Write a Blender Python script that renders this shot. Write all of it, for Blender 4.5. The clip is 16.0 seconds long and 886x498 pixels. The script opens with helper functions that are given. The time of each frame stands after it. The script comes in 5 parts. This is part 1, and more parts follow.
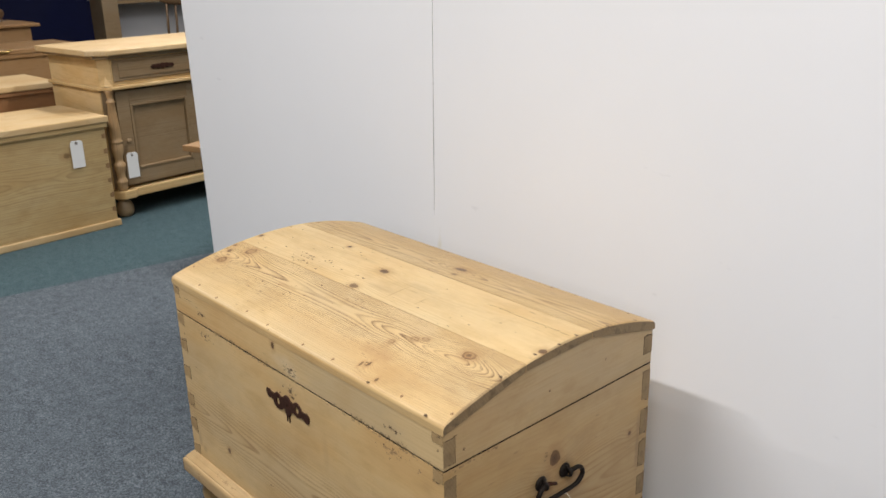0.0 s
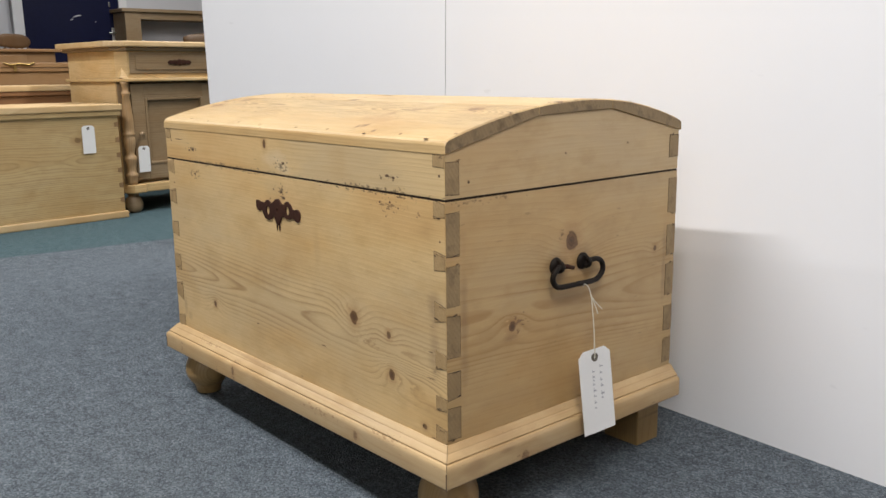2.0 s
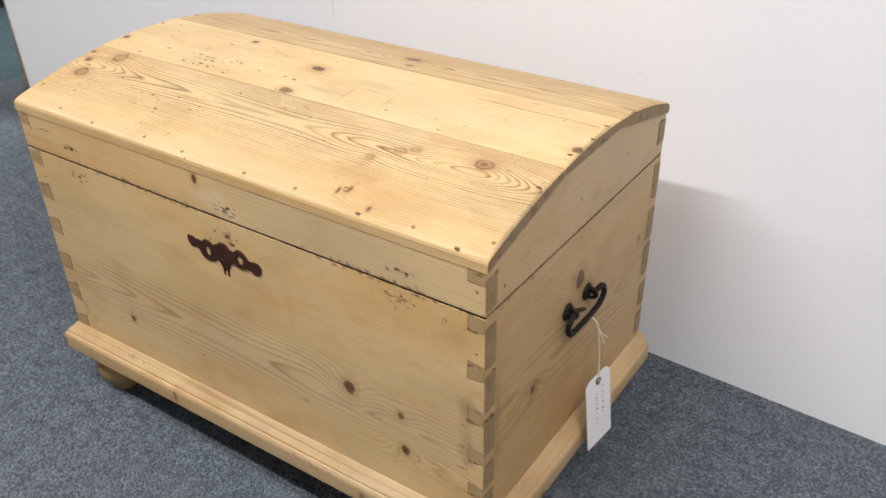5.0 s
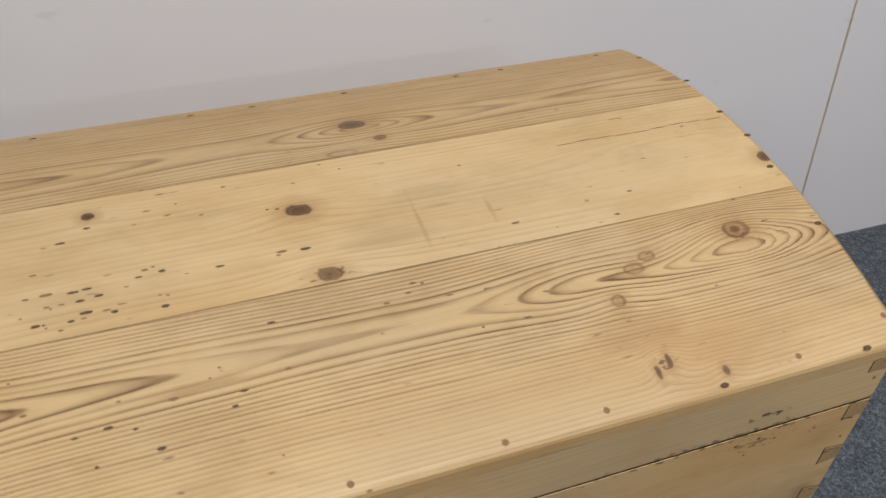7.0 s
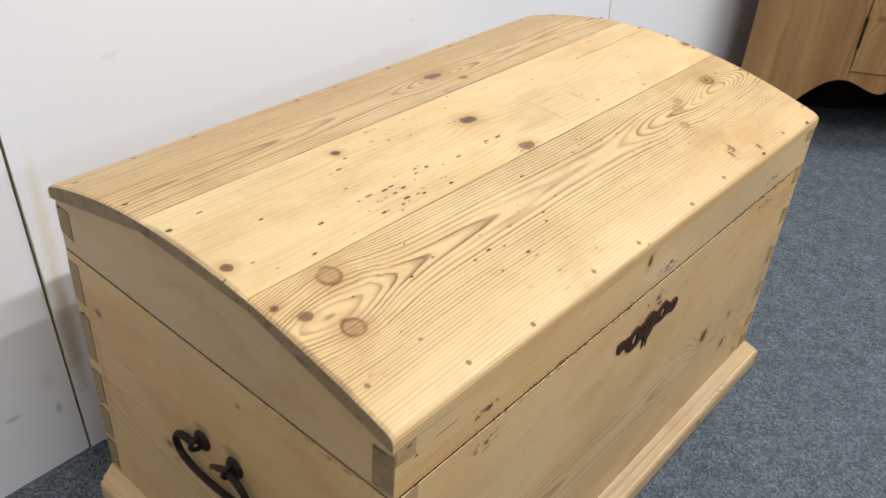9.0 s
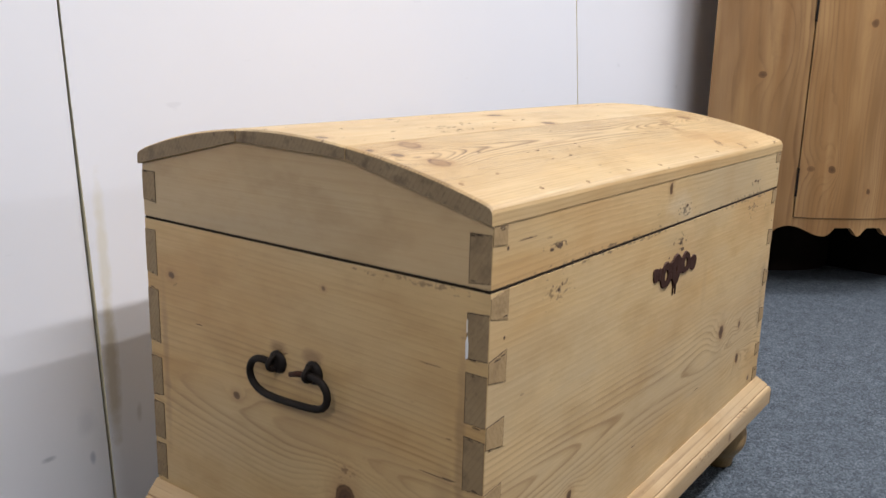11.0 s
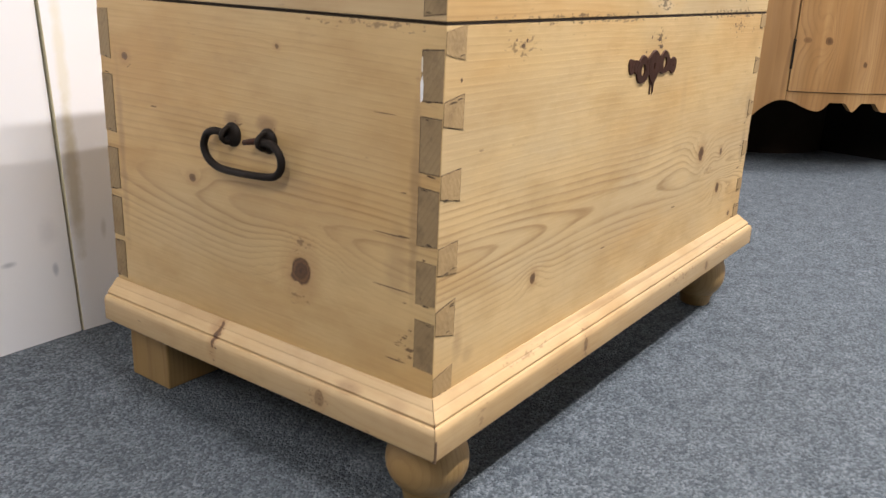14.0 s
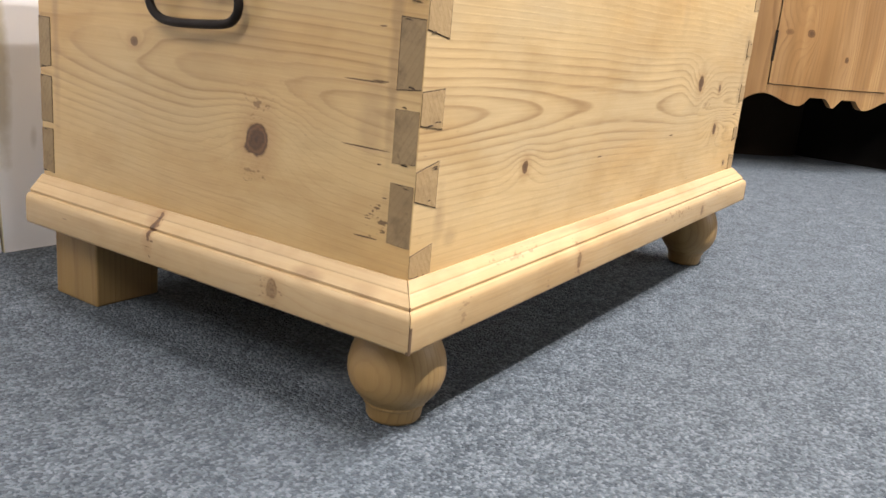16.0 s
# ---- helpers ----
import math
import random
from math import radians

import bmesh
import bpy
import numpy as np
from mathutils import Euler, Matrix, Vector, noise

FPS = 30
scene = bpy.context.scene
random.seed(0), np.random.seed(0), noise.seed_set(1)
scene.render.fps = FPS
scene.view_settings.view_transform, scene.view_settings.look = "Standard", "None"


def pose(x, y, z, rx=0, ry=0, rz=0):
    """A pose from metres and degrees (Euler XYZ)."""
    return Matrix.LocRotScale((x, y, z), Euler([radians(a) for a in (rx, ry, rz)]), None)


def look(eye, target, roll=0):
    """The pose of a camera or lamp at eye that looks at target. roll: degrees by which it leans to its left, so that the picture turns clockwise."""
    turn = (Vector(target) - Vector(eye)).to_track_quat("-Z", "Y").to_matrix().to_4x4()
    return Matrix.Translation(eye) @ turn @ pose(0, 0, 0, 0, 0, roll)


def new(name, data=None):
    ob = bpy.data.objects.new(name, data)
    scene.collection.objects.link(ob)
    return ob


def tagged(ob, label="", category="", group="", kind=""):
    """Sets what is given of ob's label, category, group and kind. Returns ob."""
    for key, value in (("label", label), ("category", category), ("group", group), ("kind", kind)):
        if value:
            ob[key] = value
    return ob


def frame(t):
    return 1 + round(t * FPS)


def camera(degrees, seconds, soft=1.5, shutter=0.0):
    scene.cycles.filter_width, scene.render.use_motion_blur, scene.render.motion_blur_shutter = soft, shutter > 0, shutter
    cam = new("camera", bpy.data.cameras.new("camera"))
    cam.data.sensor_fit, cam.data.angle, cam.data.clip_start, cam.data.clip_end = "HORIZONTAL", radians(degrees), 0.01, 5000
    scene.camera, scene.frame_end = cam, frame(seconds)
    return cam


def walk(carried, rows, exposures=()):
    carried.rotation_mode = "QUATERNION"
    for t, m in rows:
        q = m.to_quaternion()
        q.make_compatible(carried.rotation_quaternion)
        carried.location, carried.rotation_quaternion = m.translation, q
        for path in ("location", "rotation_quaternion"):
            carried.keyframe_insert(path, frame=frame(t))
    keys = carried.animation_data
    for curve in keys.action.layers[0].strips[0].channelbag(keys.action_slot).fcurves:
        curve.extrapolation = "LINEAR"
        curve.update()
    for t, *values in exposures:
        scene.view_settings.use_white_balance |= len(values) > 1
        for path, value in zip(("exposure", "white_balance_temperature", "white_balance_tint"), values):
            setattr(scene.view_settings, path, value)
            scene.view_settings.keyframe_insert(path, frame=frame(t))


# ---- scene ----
cam = camera(54.6, 16.0, soft=1.5, shutter=0.3)
PATH = [
    (0, (1.309, -0.757, 1.285), (-0.102, 0.502, 0.637), -1.3),
    (0.5, (1.395, -0.825, 1.085), (-0.087, 0.425, 0.596), -2.1),
    (1, (1.431, -0.862, 0.895), (-0.069, 0.393, 0.477), -1.6),
    (1.5, (1.373, -0.813, 0.773), (-0.116, 0.459, 0.366), -1.0),
    (2, (1.329, -0.76, 0.699), (-0.157, 0.517, 0.296), -0.7),
    (2.5, (1.292, -0.738, 0.661), (-0.177, 0.552, 0.242), 0.2),
    (3, (1.267, -0.721, 0.641), (-0.174, 0.589, 0.187), 0.2),
    (3.5, (1.278, -0.734, 0.69), (-0.134, 0.595, 0.199), 0.5),
    (3.7, (1.287, -0.754, 0.733), (-0.109, 0.578, 0.207), 0.9),
    (5.8, (0.4, -0.628, 1.255), (-0.073, 0.786, -0.078), -0.3),
    (6, (0.28, -0.602, 1.234), (-0.046, 0.826, -0.128), 0.3),
    (6.5, (0.041, -0.489, 1.218), (0.201, 0.973, -0.138), -0.8),
    (7, (-0.144, -0.347, 1.171), (0.409, 1.04, -0.16), 3.2),
    (7.5, (-0.303, -0.281, 1.151), (0.543, 0.959, -0.17), 5.6),
    (8, (-0.488, -0.259, 1.13), (0.565, 0.834, -0.172), 6.1),
    (8.5, (-0.619, -0.283, 1.125), (0.548, 0.775, -0.107), 4.8),
    (9, (-0.831, -0.33, 1.125), (0.462, 0.713, 0.011), 4.3),
    (9.2, (-0.903, -0.344, 1.133), (0.449, 0.67, 0.063), 4.8),
    (11.3, (-1.123, -0.429, 0.692), (0.444, 0.739, 0.268), 1.2),
    (11.5, (-1.129, -0.43, 0.669), (0.432, 0.741, 0.23), 0.8),
    (12, (-1.148, -0.442, 0.628), (0.408, 0.722, 0.155), 1.1),
    (12.5, (-1.156, -0.452, 0.579), (0.403, 0.696, 0.08), 2.0),
    (13, (-1.156, -0.461, 0.543), (0.409, 0.667, 0.014), 2.4),
    (13.5, (-1.148, -0.468, 0.531), (0.411, 0.65, -0.031), 2.0),
    (14, (-1.095, -0.468, 0.57), (0.441, 0.656, -0.044), 2.4),
    (14.5, (-1.064, -0.503, 0.721), (0.422, 0.577, -0.068), 5.5),
    (15, (-1.074, -0.508, 0.581), (0.449, 0.589, -0.108), 5.6),
    (15.5, (-1.056, -0.446, 0.431), (0.533, 0.65, -0.092), 4.9),
    (16, (-1.032, -0.41, 0.377), (0.577, 0.656, -0.148), 5.2),
]
EXPOSURES = [(0, -0.04, 6640, 10), (1.5, 0.23, 6560, 10), (2.5, 0.23, 6620, 10), (3.5, 0.29, 6650, 10), (5.8, -0.02, 6580, 13), (6.5, -0.35, 6570, 13), (7, -0.55, 6550, 13), (7.5, -0.39, 6520, 13), (8, -0.3, 6540, 13), (9, 0.14, 6380, 10), (11.3, 0.12, 6240, 14), (12.5, 0.61, 6340, 14), (13.5, 0.87, 6680, 14), (14.5, 0.67, 6780, 14), (15.5, 1.07, 6780, 14), (16, 1.13, 6800, 14)]
walk(cam, [(t, look(eye, target, roll)) for t, eye, target, roll in PATH], EXPOSURES)

# ---- world, lamps, exposure ----
world = bpy.data.worlds.new("room_air")
scene.world = world
world.use_nodes = True
world.node_tree.nodes["Background"].inputs[0].default_value = (0.9, 0.95, 1.0, 1)
world.node_tree.nodes["Background"].inputs[1].default_value = 0.005
CEIL = 2.75


def area_lamp(x, y, power, length=1.5, width=0.25, turn=0.0, colour=(1.0, 0.985, 0.985)):
    """A light at ceiling height: the showroom's fluorescent tubes, and the added fills."""
    data = bpy.data.lights.new("tube_or_fill", "AREA")
    data.shape, data.size, data.size_y, data.energy, data.color = "RECTANGLE", length, width, power, colour
    ob = new("tube_or_fill", data)
    ob.matrix_world = pose(x, y, CEIL - 0.06, 0, 0, turn)
    return ob


area_lamp(-0.30, -1.02, 62, 1.5, 0.075)
area_lamp(1.80, -0.74, 52, 1.5, 0.035)
# continues the row; added to brighten the box and the left floor
area_lamp(-3.00, -0.72, 41, 1.5, 0.035)
area_lamp(3.30, -4.60, 90, 1.5, 0.06)
# added broad fill for the chest's front, no known fitting
area_lamp(0.3, -3.9, 9, 2.4, 0.5)
# two added fills that brighten the furniture behind
area_lamp(-2.4, 1.7, 74, 1.5, 0.1)
area_lamp(-4.6, 2.2, 32, 1.8, 0.3)

# ---- node helpers ----


class Nodes:
    """Short forms for building a material's nodes."""

    def __init__(self, name):
        self.mat = bpy.data.materials.new(name)
        self.mat.use_nodes = True
        self.tree = self.mat.node_tree
        self.out = self.tree.nodes["Principled BSDF"]

    def put(self, socket, value):
        if isinstance(value, (int, float)):
            socket.default_value = value
        elif isinstance(value, tuple):
            socket.default_value = value if len(value) == 4 or socket.type == "VECTOR" else (*value, 1)
        else:
            self.tree.links.new(value, socket)

    def math(self, op, a, b=0.0, c=0.0, clamp=False):
        n = self.tree.nodes.new("ShaderNodeMath")
        n.operation, n.use_clamp = op, clamp
        for s, v in zip(n.inputs, (a, b, c)):
            self.put(s, v)
        return n.outputs[0]

    def vec(self, x, y, z):
        n = self.tree.nodes.new("ShaderNodeCombineXYZ")
        for s, v in zip(n.inputs, (x, y, z)):
            self.put(s, v)
        return n.outputs[0]

    def noise(self, vector, scale, detail=3.0, rough=0.55, distort=0.0):
        n = self.tree.nodes.new("ShaderNodeTexNoise")
        self.put(n.inputs["Vector"], vector)
        n.inputs["Scale"].default_value, n.inputs["Detail"].default_value = scale, detail
        n.inputs["Roughness"].default_value, n.inputs["Distortion"].default_value = rough, distort
        return n.outputs["Fac"]

    def ramp(self, fac, stops):
        n = self.tree.nodes.new("ShaderNodeValToRGB")
        self.put(n.inputs[0], fac)
        while len(n.color_ramp.elements) < len(stops):
            n.color_ramp.elements.new(0.5)
        for e, (p, c) in zip(n.color_ramp.elements, stops):
            e.position = p
            e.color = (*c, 1) if isinstance(c, tuple) else (c, c, c, 1)
        return n.outputs[0]

    def mix(self, fac, a, b, how="MIX"):
        n = self.tree.nodes.new("ShaderNodeMix")
        n.data_type, n.blend_type = "RGBA", how
        self.put(n.inputs[0], fac)
        self.put(n.inputs[6], a)
        self.put(n.inputs[7], b)
        return n.outputs[2]

    def span(self, value, a, b, c=0.0, d=1.0):
        n = self.tree.nodes.new("ShaderNodeMapRange")
        for s, v in zip(n.inputs, (value, a, b, c, d)):
            self.put(s, v)
        return n.outputs[0]

    def bump(self, height, strength, distance):
        n = self.tree.nodes.new("ShaderNodeBump")
        n.inputs["Strength"].default_value, n.inputs["Distance"].default_value = strength, distance
        self.put(n.inputs["Height"], height)
        self.tree.links.new(n.outputs[0], self.out.inputs["Normal"])

    def finish(self, colour, rough=0.5, metal=0.0):
        self.put(self.out.inputs["Base Color"], colour)
        self.put(self.out.inputs["Roughness"], rough)
        self.out.inputs["Metallic"].default_value = metal
        return self.mat

    def place(self):
        n = self.tree.nodes.new("ShaderNodeTexCoord")
        s = self.tree.nodes.new("ShaderNodeSeparateXYZ")
        self.tree.links.new(n.outputs["Object"], s.inputs[0])
        return n.outputs["Object"], s.outputs

    def chance(self):
        return self.tree.nodes.new("ShaderNodeObjectInfo").outputs["Random"]


def knot_group():
    """Round one knot: how far the year rings swerve, and the knot's own disc."""
    g = bpy.data.node_groups.new("knot_field", "ShaderNodeTree")
    for name in ("U", "V", "CU", "CV", "R", "Long", "Push"):
        g.interface.new_socket(name, in_out="INPUT", socket_type="NodeSocketFloat")
    for name in ("Swerve", "Disc", "Dist"):
        g.interface.new_socket(name, in_out="OUTPUT", socket_type="NodeSocketFloat")
    a, o = g.nodes.new("NodeGroupInput"), g.nodes.new("NodeGroupOutput")

    def m(op, x, y=0.0):
        n = g.nodes.new("ShaderNodeMath")
        n.operation = op
        for s, v in zip(n.inputs, (x, y)):
            if isinstance(v, (int, float)):
                s.default_value = v
            else:
                g.links.new(v, s)
        return n.outputs[0]

    i = a.outputs
    du = m("DIVIDE", m("SUBTRACT", i["U"], i["CU"]), m("MULTIPLY", i["R"], i["Long"]))
    dv = m("DIVIDE", m("SUBTRACT", i["V"], i["CV"]), i["R"])
    d = m("SQRT", m("ADD", m("MULTIPLY", du, du), m("MULTIPLY", dv, dv)))
    wide = m("MULTIPLY", m("ADD", m("MULTIPLY", m("MULTIPLY", du, du), 0.35), m("MULTIPLY", dv, dv)), -0.13)
    g.links.new(m("MULTIPLY", i["Push"], m("EXPONENT", wide)), o.inputs["Swerve"])
    disc = g.nodes.new("ShaderNodeMapRange")
    g.links.new(d, disc.inputs[0])
    for n, v in ((1, 1.10), (2, 0.88), (3, 0.0), (4, 1.0)):
        disc.inputs[n].default_value = v
    g.links.new(disc.outputs[0], o.inputs["Disc"])
    g.links.new(d, o.inputs["Dist"])
    return g


KNOT = knot_group()
PALE, LATE = (0.620, 0.430, 0.198), (0.320, 0.176, 0.060)


def wood(name, u=0, v=2, pale=PALE, late=LATE, rings=170.0, heart=(1.2, 0.05, 0.02), knots=(), stains=(), seed=0.0, contrast=0.75, rough=0.46, specks=0.0, vary=0.0, lean=0.0, streak=1.0, plain_at=(0.36, 0.62), pith=(), fade=(), uneven_by=0.038, grey=0.0, blotch=0.0):
    """Sawn pine: the year rings lie round a pith that runs along axis u at v = heart[0], heart[1] below the face and
    wandering by heart[2]; they swerve round the knots.
    pith: rows of (u, depth) in place of the even depth; fade: where, off the heart, the lines grow faint, and how faint.
    knots: (u, v, radius, length, push, darkness, hollow); stains: (u, v, half length, half width, strength, colour)."""
    k = Nodes(name)
    _, xyz = k.place()
    w = 3 - u - v
    jitter = k.math("MULTIPLY", k.chance(), vary)
    pu, pv = k.math("ADD", xyz[u], jitter), xyz[v]

    def wobble(fu, fv, shift, detail=2.0, rough_=0.5):
        return k.noise(k.vec(k.math("MULTIPLY", pu, fu), k.math("MULTIPLY", pv, fv), k.math("ADD", k.math("MULTIPLY", xyz[w], fv * 0.5), seed + shift)), 1.0, detail, rough_)

    slow, fine = wobble(1.6, 1.2, 0.0), wobble(9.0, 28.0, 3.0)
    sway = k.noise(k.vec(k.math("MULTIPLY", pu, 2.1), seed + 41.0, 0.0), 1.0, 2.0)
    across = k.math("SUBTRACT", k.math("ADD", pv, k.math("MULTIPLY", pu, lean)), k.math("ADD", heart[0], k.math("MULTIPLY", k.math("SUBTRACT", slow, 0.5), 0.025)))
    across = k.math("ADD", across, jitter)
    depth = k.math("ADD", heart[1], k.math("MULTIPLY", k.math("SUBTRACT", sway, 0.5), heart[2] * 4))
    if pith:
        u0, u1, most = pith[0][0], pith[-1][0], max(d for _, d in pith)
        curve = k.tree.nodes.new("ShaderNodeValToRGB")
        curve.color_ramp.interpolation = "B_SPLINE"
        k.put(curve.inputs[0], k.span(pu, u0, u1))
        while len(curve.color_ramp.elements) < len(pith):
            curve.color_ramp.elements.new(0.5)
        for e, (at, d) in zip(curve.color_ramp.elements, pith):
            e.position, e.color = (at - u0) / (u1 - u0), (d / most, d / most, d / most, 1)
        depth = k.math("ADD", k.math("MULTIPLY", curve.outputs[0], most), k.math("MULTIPLY", k.math("SUBTRACT", sway, 0.5), heart[2] * 4))
    if vary:
        depth = k.math("ADD", depth, k.math("MULTIPLY", xyz[w], 0.6))
    field = k.math("SQRT", k.math("ADD", k.math("MULTIPLY", across, across), k.math("MULTIPLY", depth, depth)))
    field = k.math("ADD", field, k.math("MULTIPLY", k.math("SUBTRACT", fine, 0.5), 0.0020))
    rag, nick = wobble(34.0, 40.0, 17.0, 2.0, 0.5), wobble(95.0, 110.0, 19.0, 2.0, 0.6)
    discs = []
    for row in knots:
        cu, cv, r, long, push, dark = row[:6]
        g = k.tree.nodes.new("ShaderNodeGroup")
        g.node_tree = KNOT
        ragged = k.math("ADD", k.math("MULTIPLY", k.math("SUBTRACT", rag, 0.5), r * 0.8), k.math("MULTIPLY", k.math("SUBTRACT", nick, 0.5), r * 0.6))
        for key, value in (("U", k.math("ADD", pu, ragged)), ("V", k.math("SUBTRACT", pv, ragged)), ("CU", cu), ("CV", cv), ("R", r), ("Long", long), ("Push", push * r)):
            k.put(g.inputs[key], value)
        field = k.math("ADD", field, g.outputs["Swerve"])
        if dark > 0:
            discs.append((g.outputs["Disc"], g.outputs["Dist"], dark, len(row) > 6))
    uneven = k.noise(k.vec(k.math("MULTIPLY", field, 24.0), seed + 31.0, 0.0), 1.0, 2.0)
    field = k.math("ADD", field, k.math("MULTIPLY", k.math("SUBTRACT", uneven, 0.5), uneven_by))
    turns = k.math("MULTIPLY", field, rings)
    ring = k.math("FRACT", turns)
    line = k.ramp(ring, [(0.0, 0.05), (0.38, 0.0), (0.70, 0.45), (0.85, 1.0), (0.93, 0.85), (1.0, 0.05)])
    year = k.noise(k.vec(k.math("MULTIPLY", turns, 0.45), seed + 53.0, 0.0), 1.0, 1.0)
    fibre = k.noise(k.vec(k.math("MULTIPLY", pu, 9.0), k.math("MULTIPLY", pv, 420.0), k.math("MULTIPLY", xyz[w], 420.0)), 1.0, 3.0, 0.6)
    patch, broad = wobble(2.4 * streak, 8.0 / streak ** 0.5, 11.0, 3.0, 0.55), wobble(3.0 * streak, 7.0 / streak, 23.0, 4.0, 0.6)
    cloud = wobble(14.0 * streak, 26.0, 61.0, 4.0, 0.65)
    strength = k.math("MULTIPLY", k.math("MULTIPLY", k.span(patch, plain_at[0], plain_at[1], 0.12, 1.0), contrast), k.span(year, 0.30, 0.62, 0.35, 1.0))
    strength = k.math("MULTIPLY", strength, k.span(wobble(11.0, 75.0, 161.0, 2.0, 0.6), 0.34, 0.56, 0.55, 1.0))
    if fade:
        strength = k.math("MULTIPLY", strength, k.span(k.math("ABSOLUTE", across), fade[0], fade[1], 1.0, fade[2]))
    tone = k.mix(k.span(broad, 0.44, 0.66, 0.0, 0.8), pale, (pale[0] * 0.87, pale[1] * 0.77, pale[2] * 0.64))
    tone = k.mix(k.span(broad, 0.46, 0.30, 0.0, 0.7), tone, (pale[0] * 0.97, pale[1] * 1.0, pale[2] * 1.12))
    tone = k.mix(k.span(cloud, 0.52, 0.72, 0.0, 0.55), tone, (pale[0] * 0.76, pale[1] * 0.70, pale[2] * 0.62))
    if grey:
        pall = wobble(1.7, 5.0, 131.0, 3.0, 0.55)
        tone = k.mix(k.span(pall, 0.44, 0.60, 0.0, grey), tone, (pale[0] * 0.84, pale[1] * 0.95, pale[2] * 1.22))
        tone = k.mix(k.span(pall, 0.46, 0.34, 0.0, grey), tone, (pale[0] * 0.93, pale[1] * 0.82, pale[2] * 0.72))
    if blotch:
        smudge, bare = wobble(6.5, 13.0, 141.0, 4.0, 0.62), wobble(4.0, 10.0, 151.0, 4.0, 0.6)
        tone = k.mix(k.span(bare, 0.50, 0.66, 0.0, blotch), tone, (min(pale[0] * 1.10, 0.8), pale[1] * 1.13, pale[2] * 1.20))
        tone = k.mix(k.span(smudge, 0.52, 0.70, 0.0, blotch), tone, (pale[0] * 0.72, pale[1] * 0.66, pale[2] * 0.58))
    if streak < 1:
        board = wobble(1.1, 15.0, 91.0, 3.0, 0.6)
        tone = k.mix(k.span(board, 0.47, 0.60, 0.0, 0.65), tone, (pale[0] * 0.62, pale[1] * 0.56, pale[2] * 0.48))
        tone = k.mix(k.span(board, 0.44, 0.34, 0.0, 0.6), tone, (min(pale[0] * 1.45, 0.8), pale[1] * 1.55, pale[2] * 1.6))
    colour = k.mix(k.math("MULTIPLY", line, strength), tone, late)
    colour = k.mix(k.span(fibre, 0.35, 0.8, 0.0, 0.15), colour, late)
    if specks:
        dash = k.noise(k.vec(k.math("MULTIPLY", pu, 46.0), k.math("MULTIPLY", pv, 170.0), seed + 5.0), 1.0, 1.5)
        where = k.span(wobble(5.0, 9.0, 71.0), 0.45, 0.62)
        colour = k.mix(k.math("MULTIPLY", k.math("MULTIPLY", k.span(dash, 0.71, 0.77), where), specks), colour, (0.10, 0.055, 0.025))
    fleck = wobble(110.0, 210.0, 81.0, 2.0, 0.6) if stains else None
    for su, sv, hu, hv, much, tint in stains:
        du = k.math("DIVIDE", k.math("SUBTRACT", pu, su), hu)
        dv = k.math("DIVIDE", k.math("SUBTRACT", pv, sv), hv)
        far = k.math("SQRT", k.math("ADD", k.math("MULTIPLY", du, du), k.math("MULTIPLY", dv, dv)))
        if much >= 0.55:
            flecks = k.math("ADD", k.math("MULTIPLY", far, 0.55), k.math("MULTIPLY", k.math("SUBTRACT", fleck, 0.5), 3.4))
            colour = k.mix(k.span(flecks, 0.13, -0.05, 0.0, much), colour, tint)
        else:
            soft = k.math("ADD", far, k.math("MULTIPLY", k.math("SUBTRACT", cloud, 0.5), 2.0))
            colour = k.mix(k.span(soft, 1.0, 0.3, 0.0, much), colour, tint)
    for disc, dist, dark, hollow in discs:
        near = k.span(k.math("ADD", dist, k.math("MULTIPLY", k.math("SUBTRACT", nick, 0.5), 1.2)), 2.7, 0.8, 0.0, 0.52 * dark)
        colour = k.mix(near, colour, (0.33, 0.175, 0.065))
        if hollow:
            eye = k.ramp(k.math("MULTIPLY", dist, 0.6), [(0.0, 0.55), (0.22, 0.30), (0.40, 0.34), (0.52, 0.95), (0.60, 1.0), (0.72, 0.0)])
            colour = k.mix(k.math("MULTIPLY", k.math("MULTIPLY", eye, k.span(rag, 0.34, 0.58, 0.5, 1.0)), dark), colour, (0.150, 0.070, 0.024))
        else:
            eye = k.ramp(k.math("ADD", dist, k.math("MULTIPLY", k.math("SUBTRACT", fibre, 0.5), 0.3)), [(0.0, (0.045, 0.021, 0.010)), (0.25, (0.105, 0.050, 0.020)), (0.45, (0.080, 0.038, 0.015)), (0.68, (0.160, 0.080, 0.032)), (0.88, (0.090, 0.044, 0.018)), (1.0, (0.20, 0.105, 0.042))])
            colour = k.mix(k.math("MULTIPLY", disc, dark), colour, eye)
    k.bump(k.math("ADD", k.math("MULTIPLY", line, 0.5), fibre), 0.22, 0.0006)
    return k.finish(colour, k.span(fibre, 0.3, 0.7, rough - 0.06, rough + 0.1))


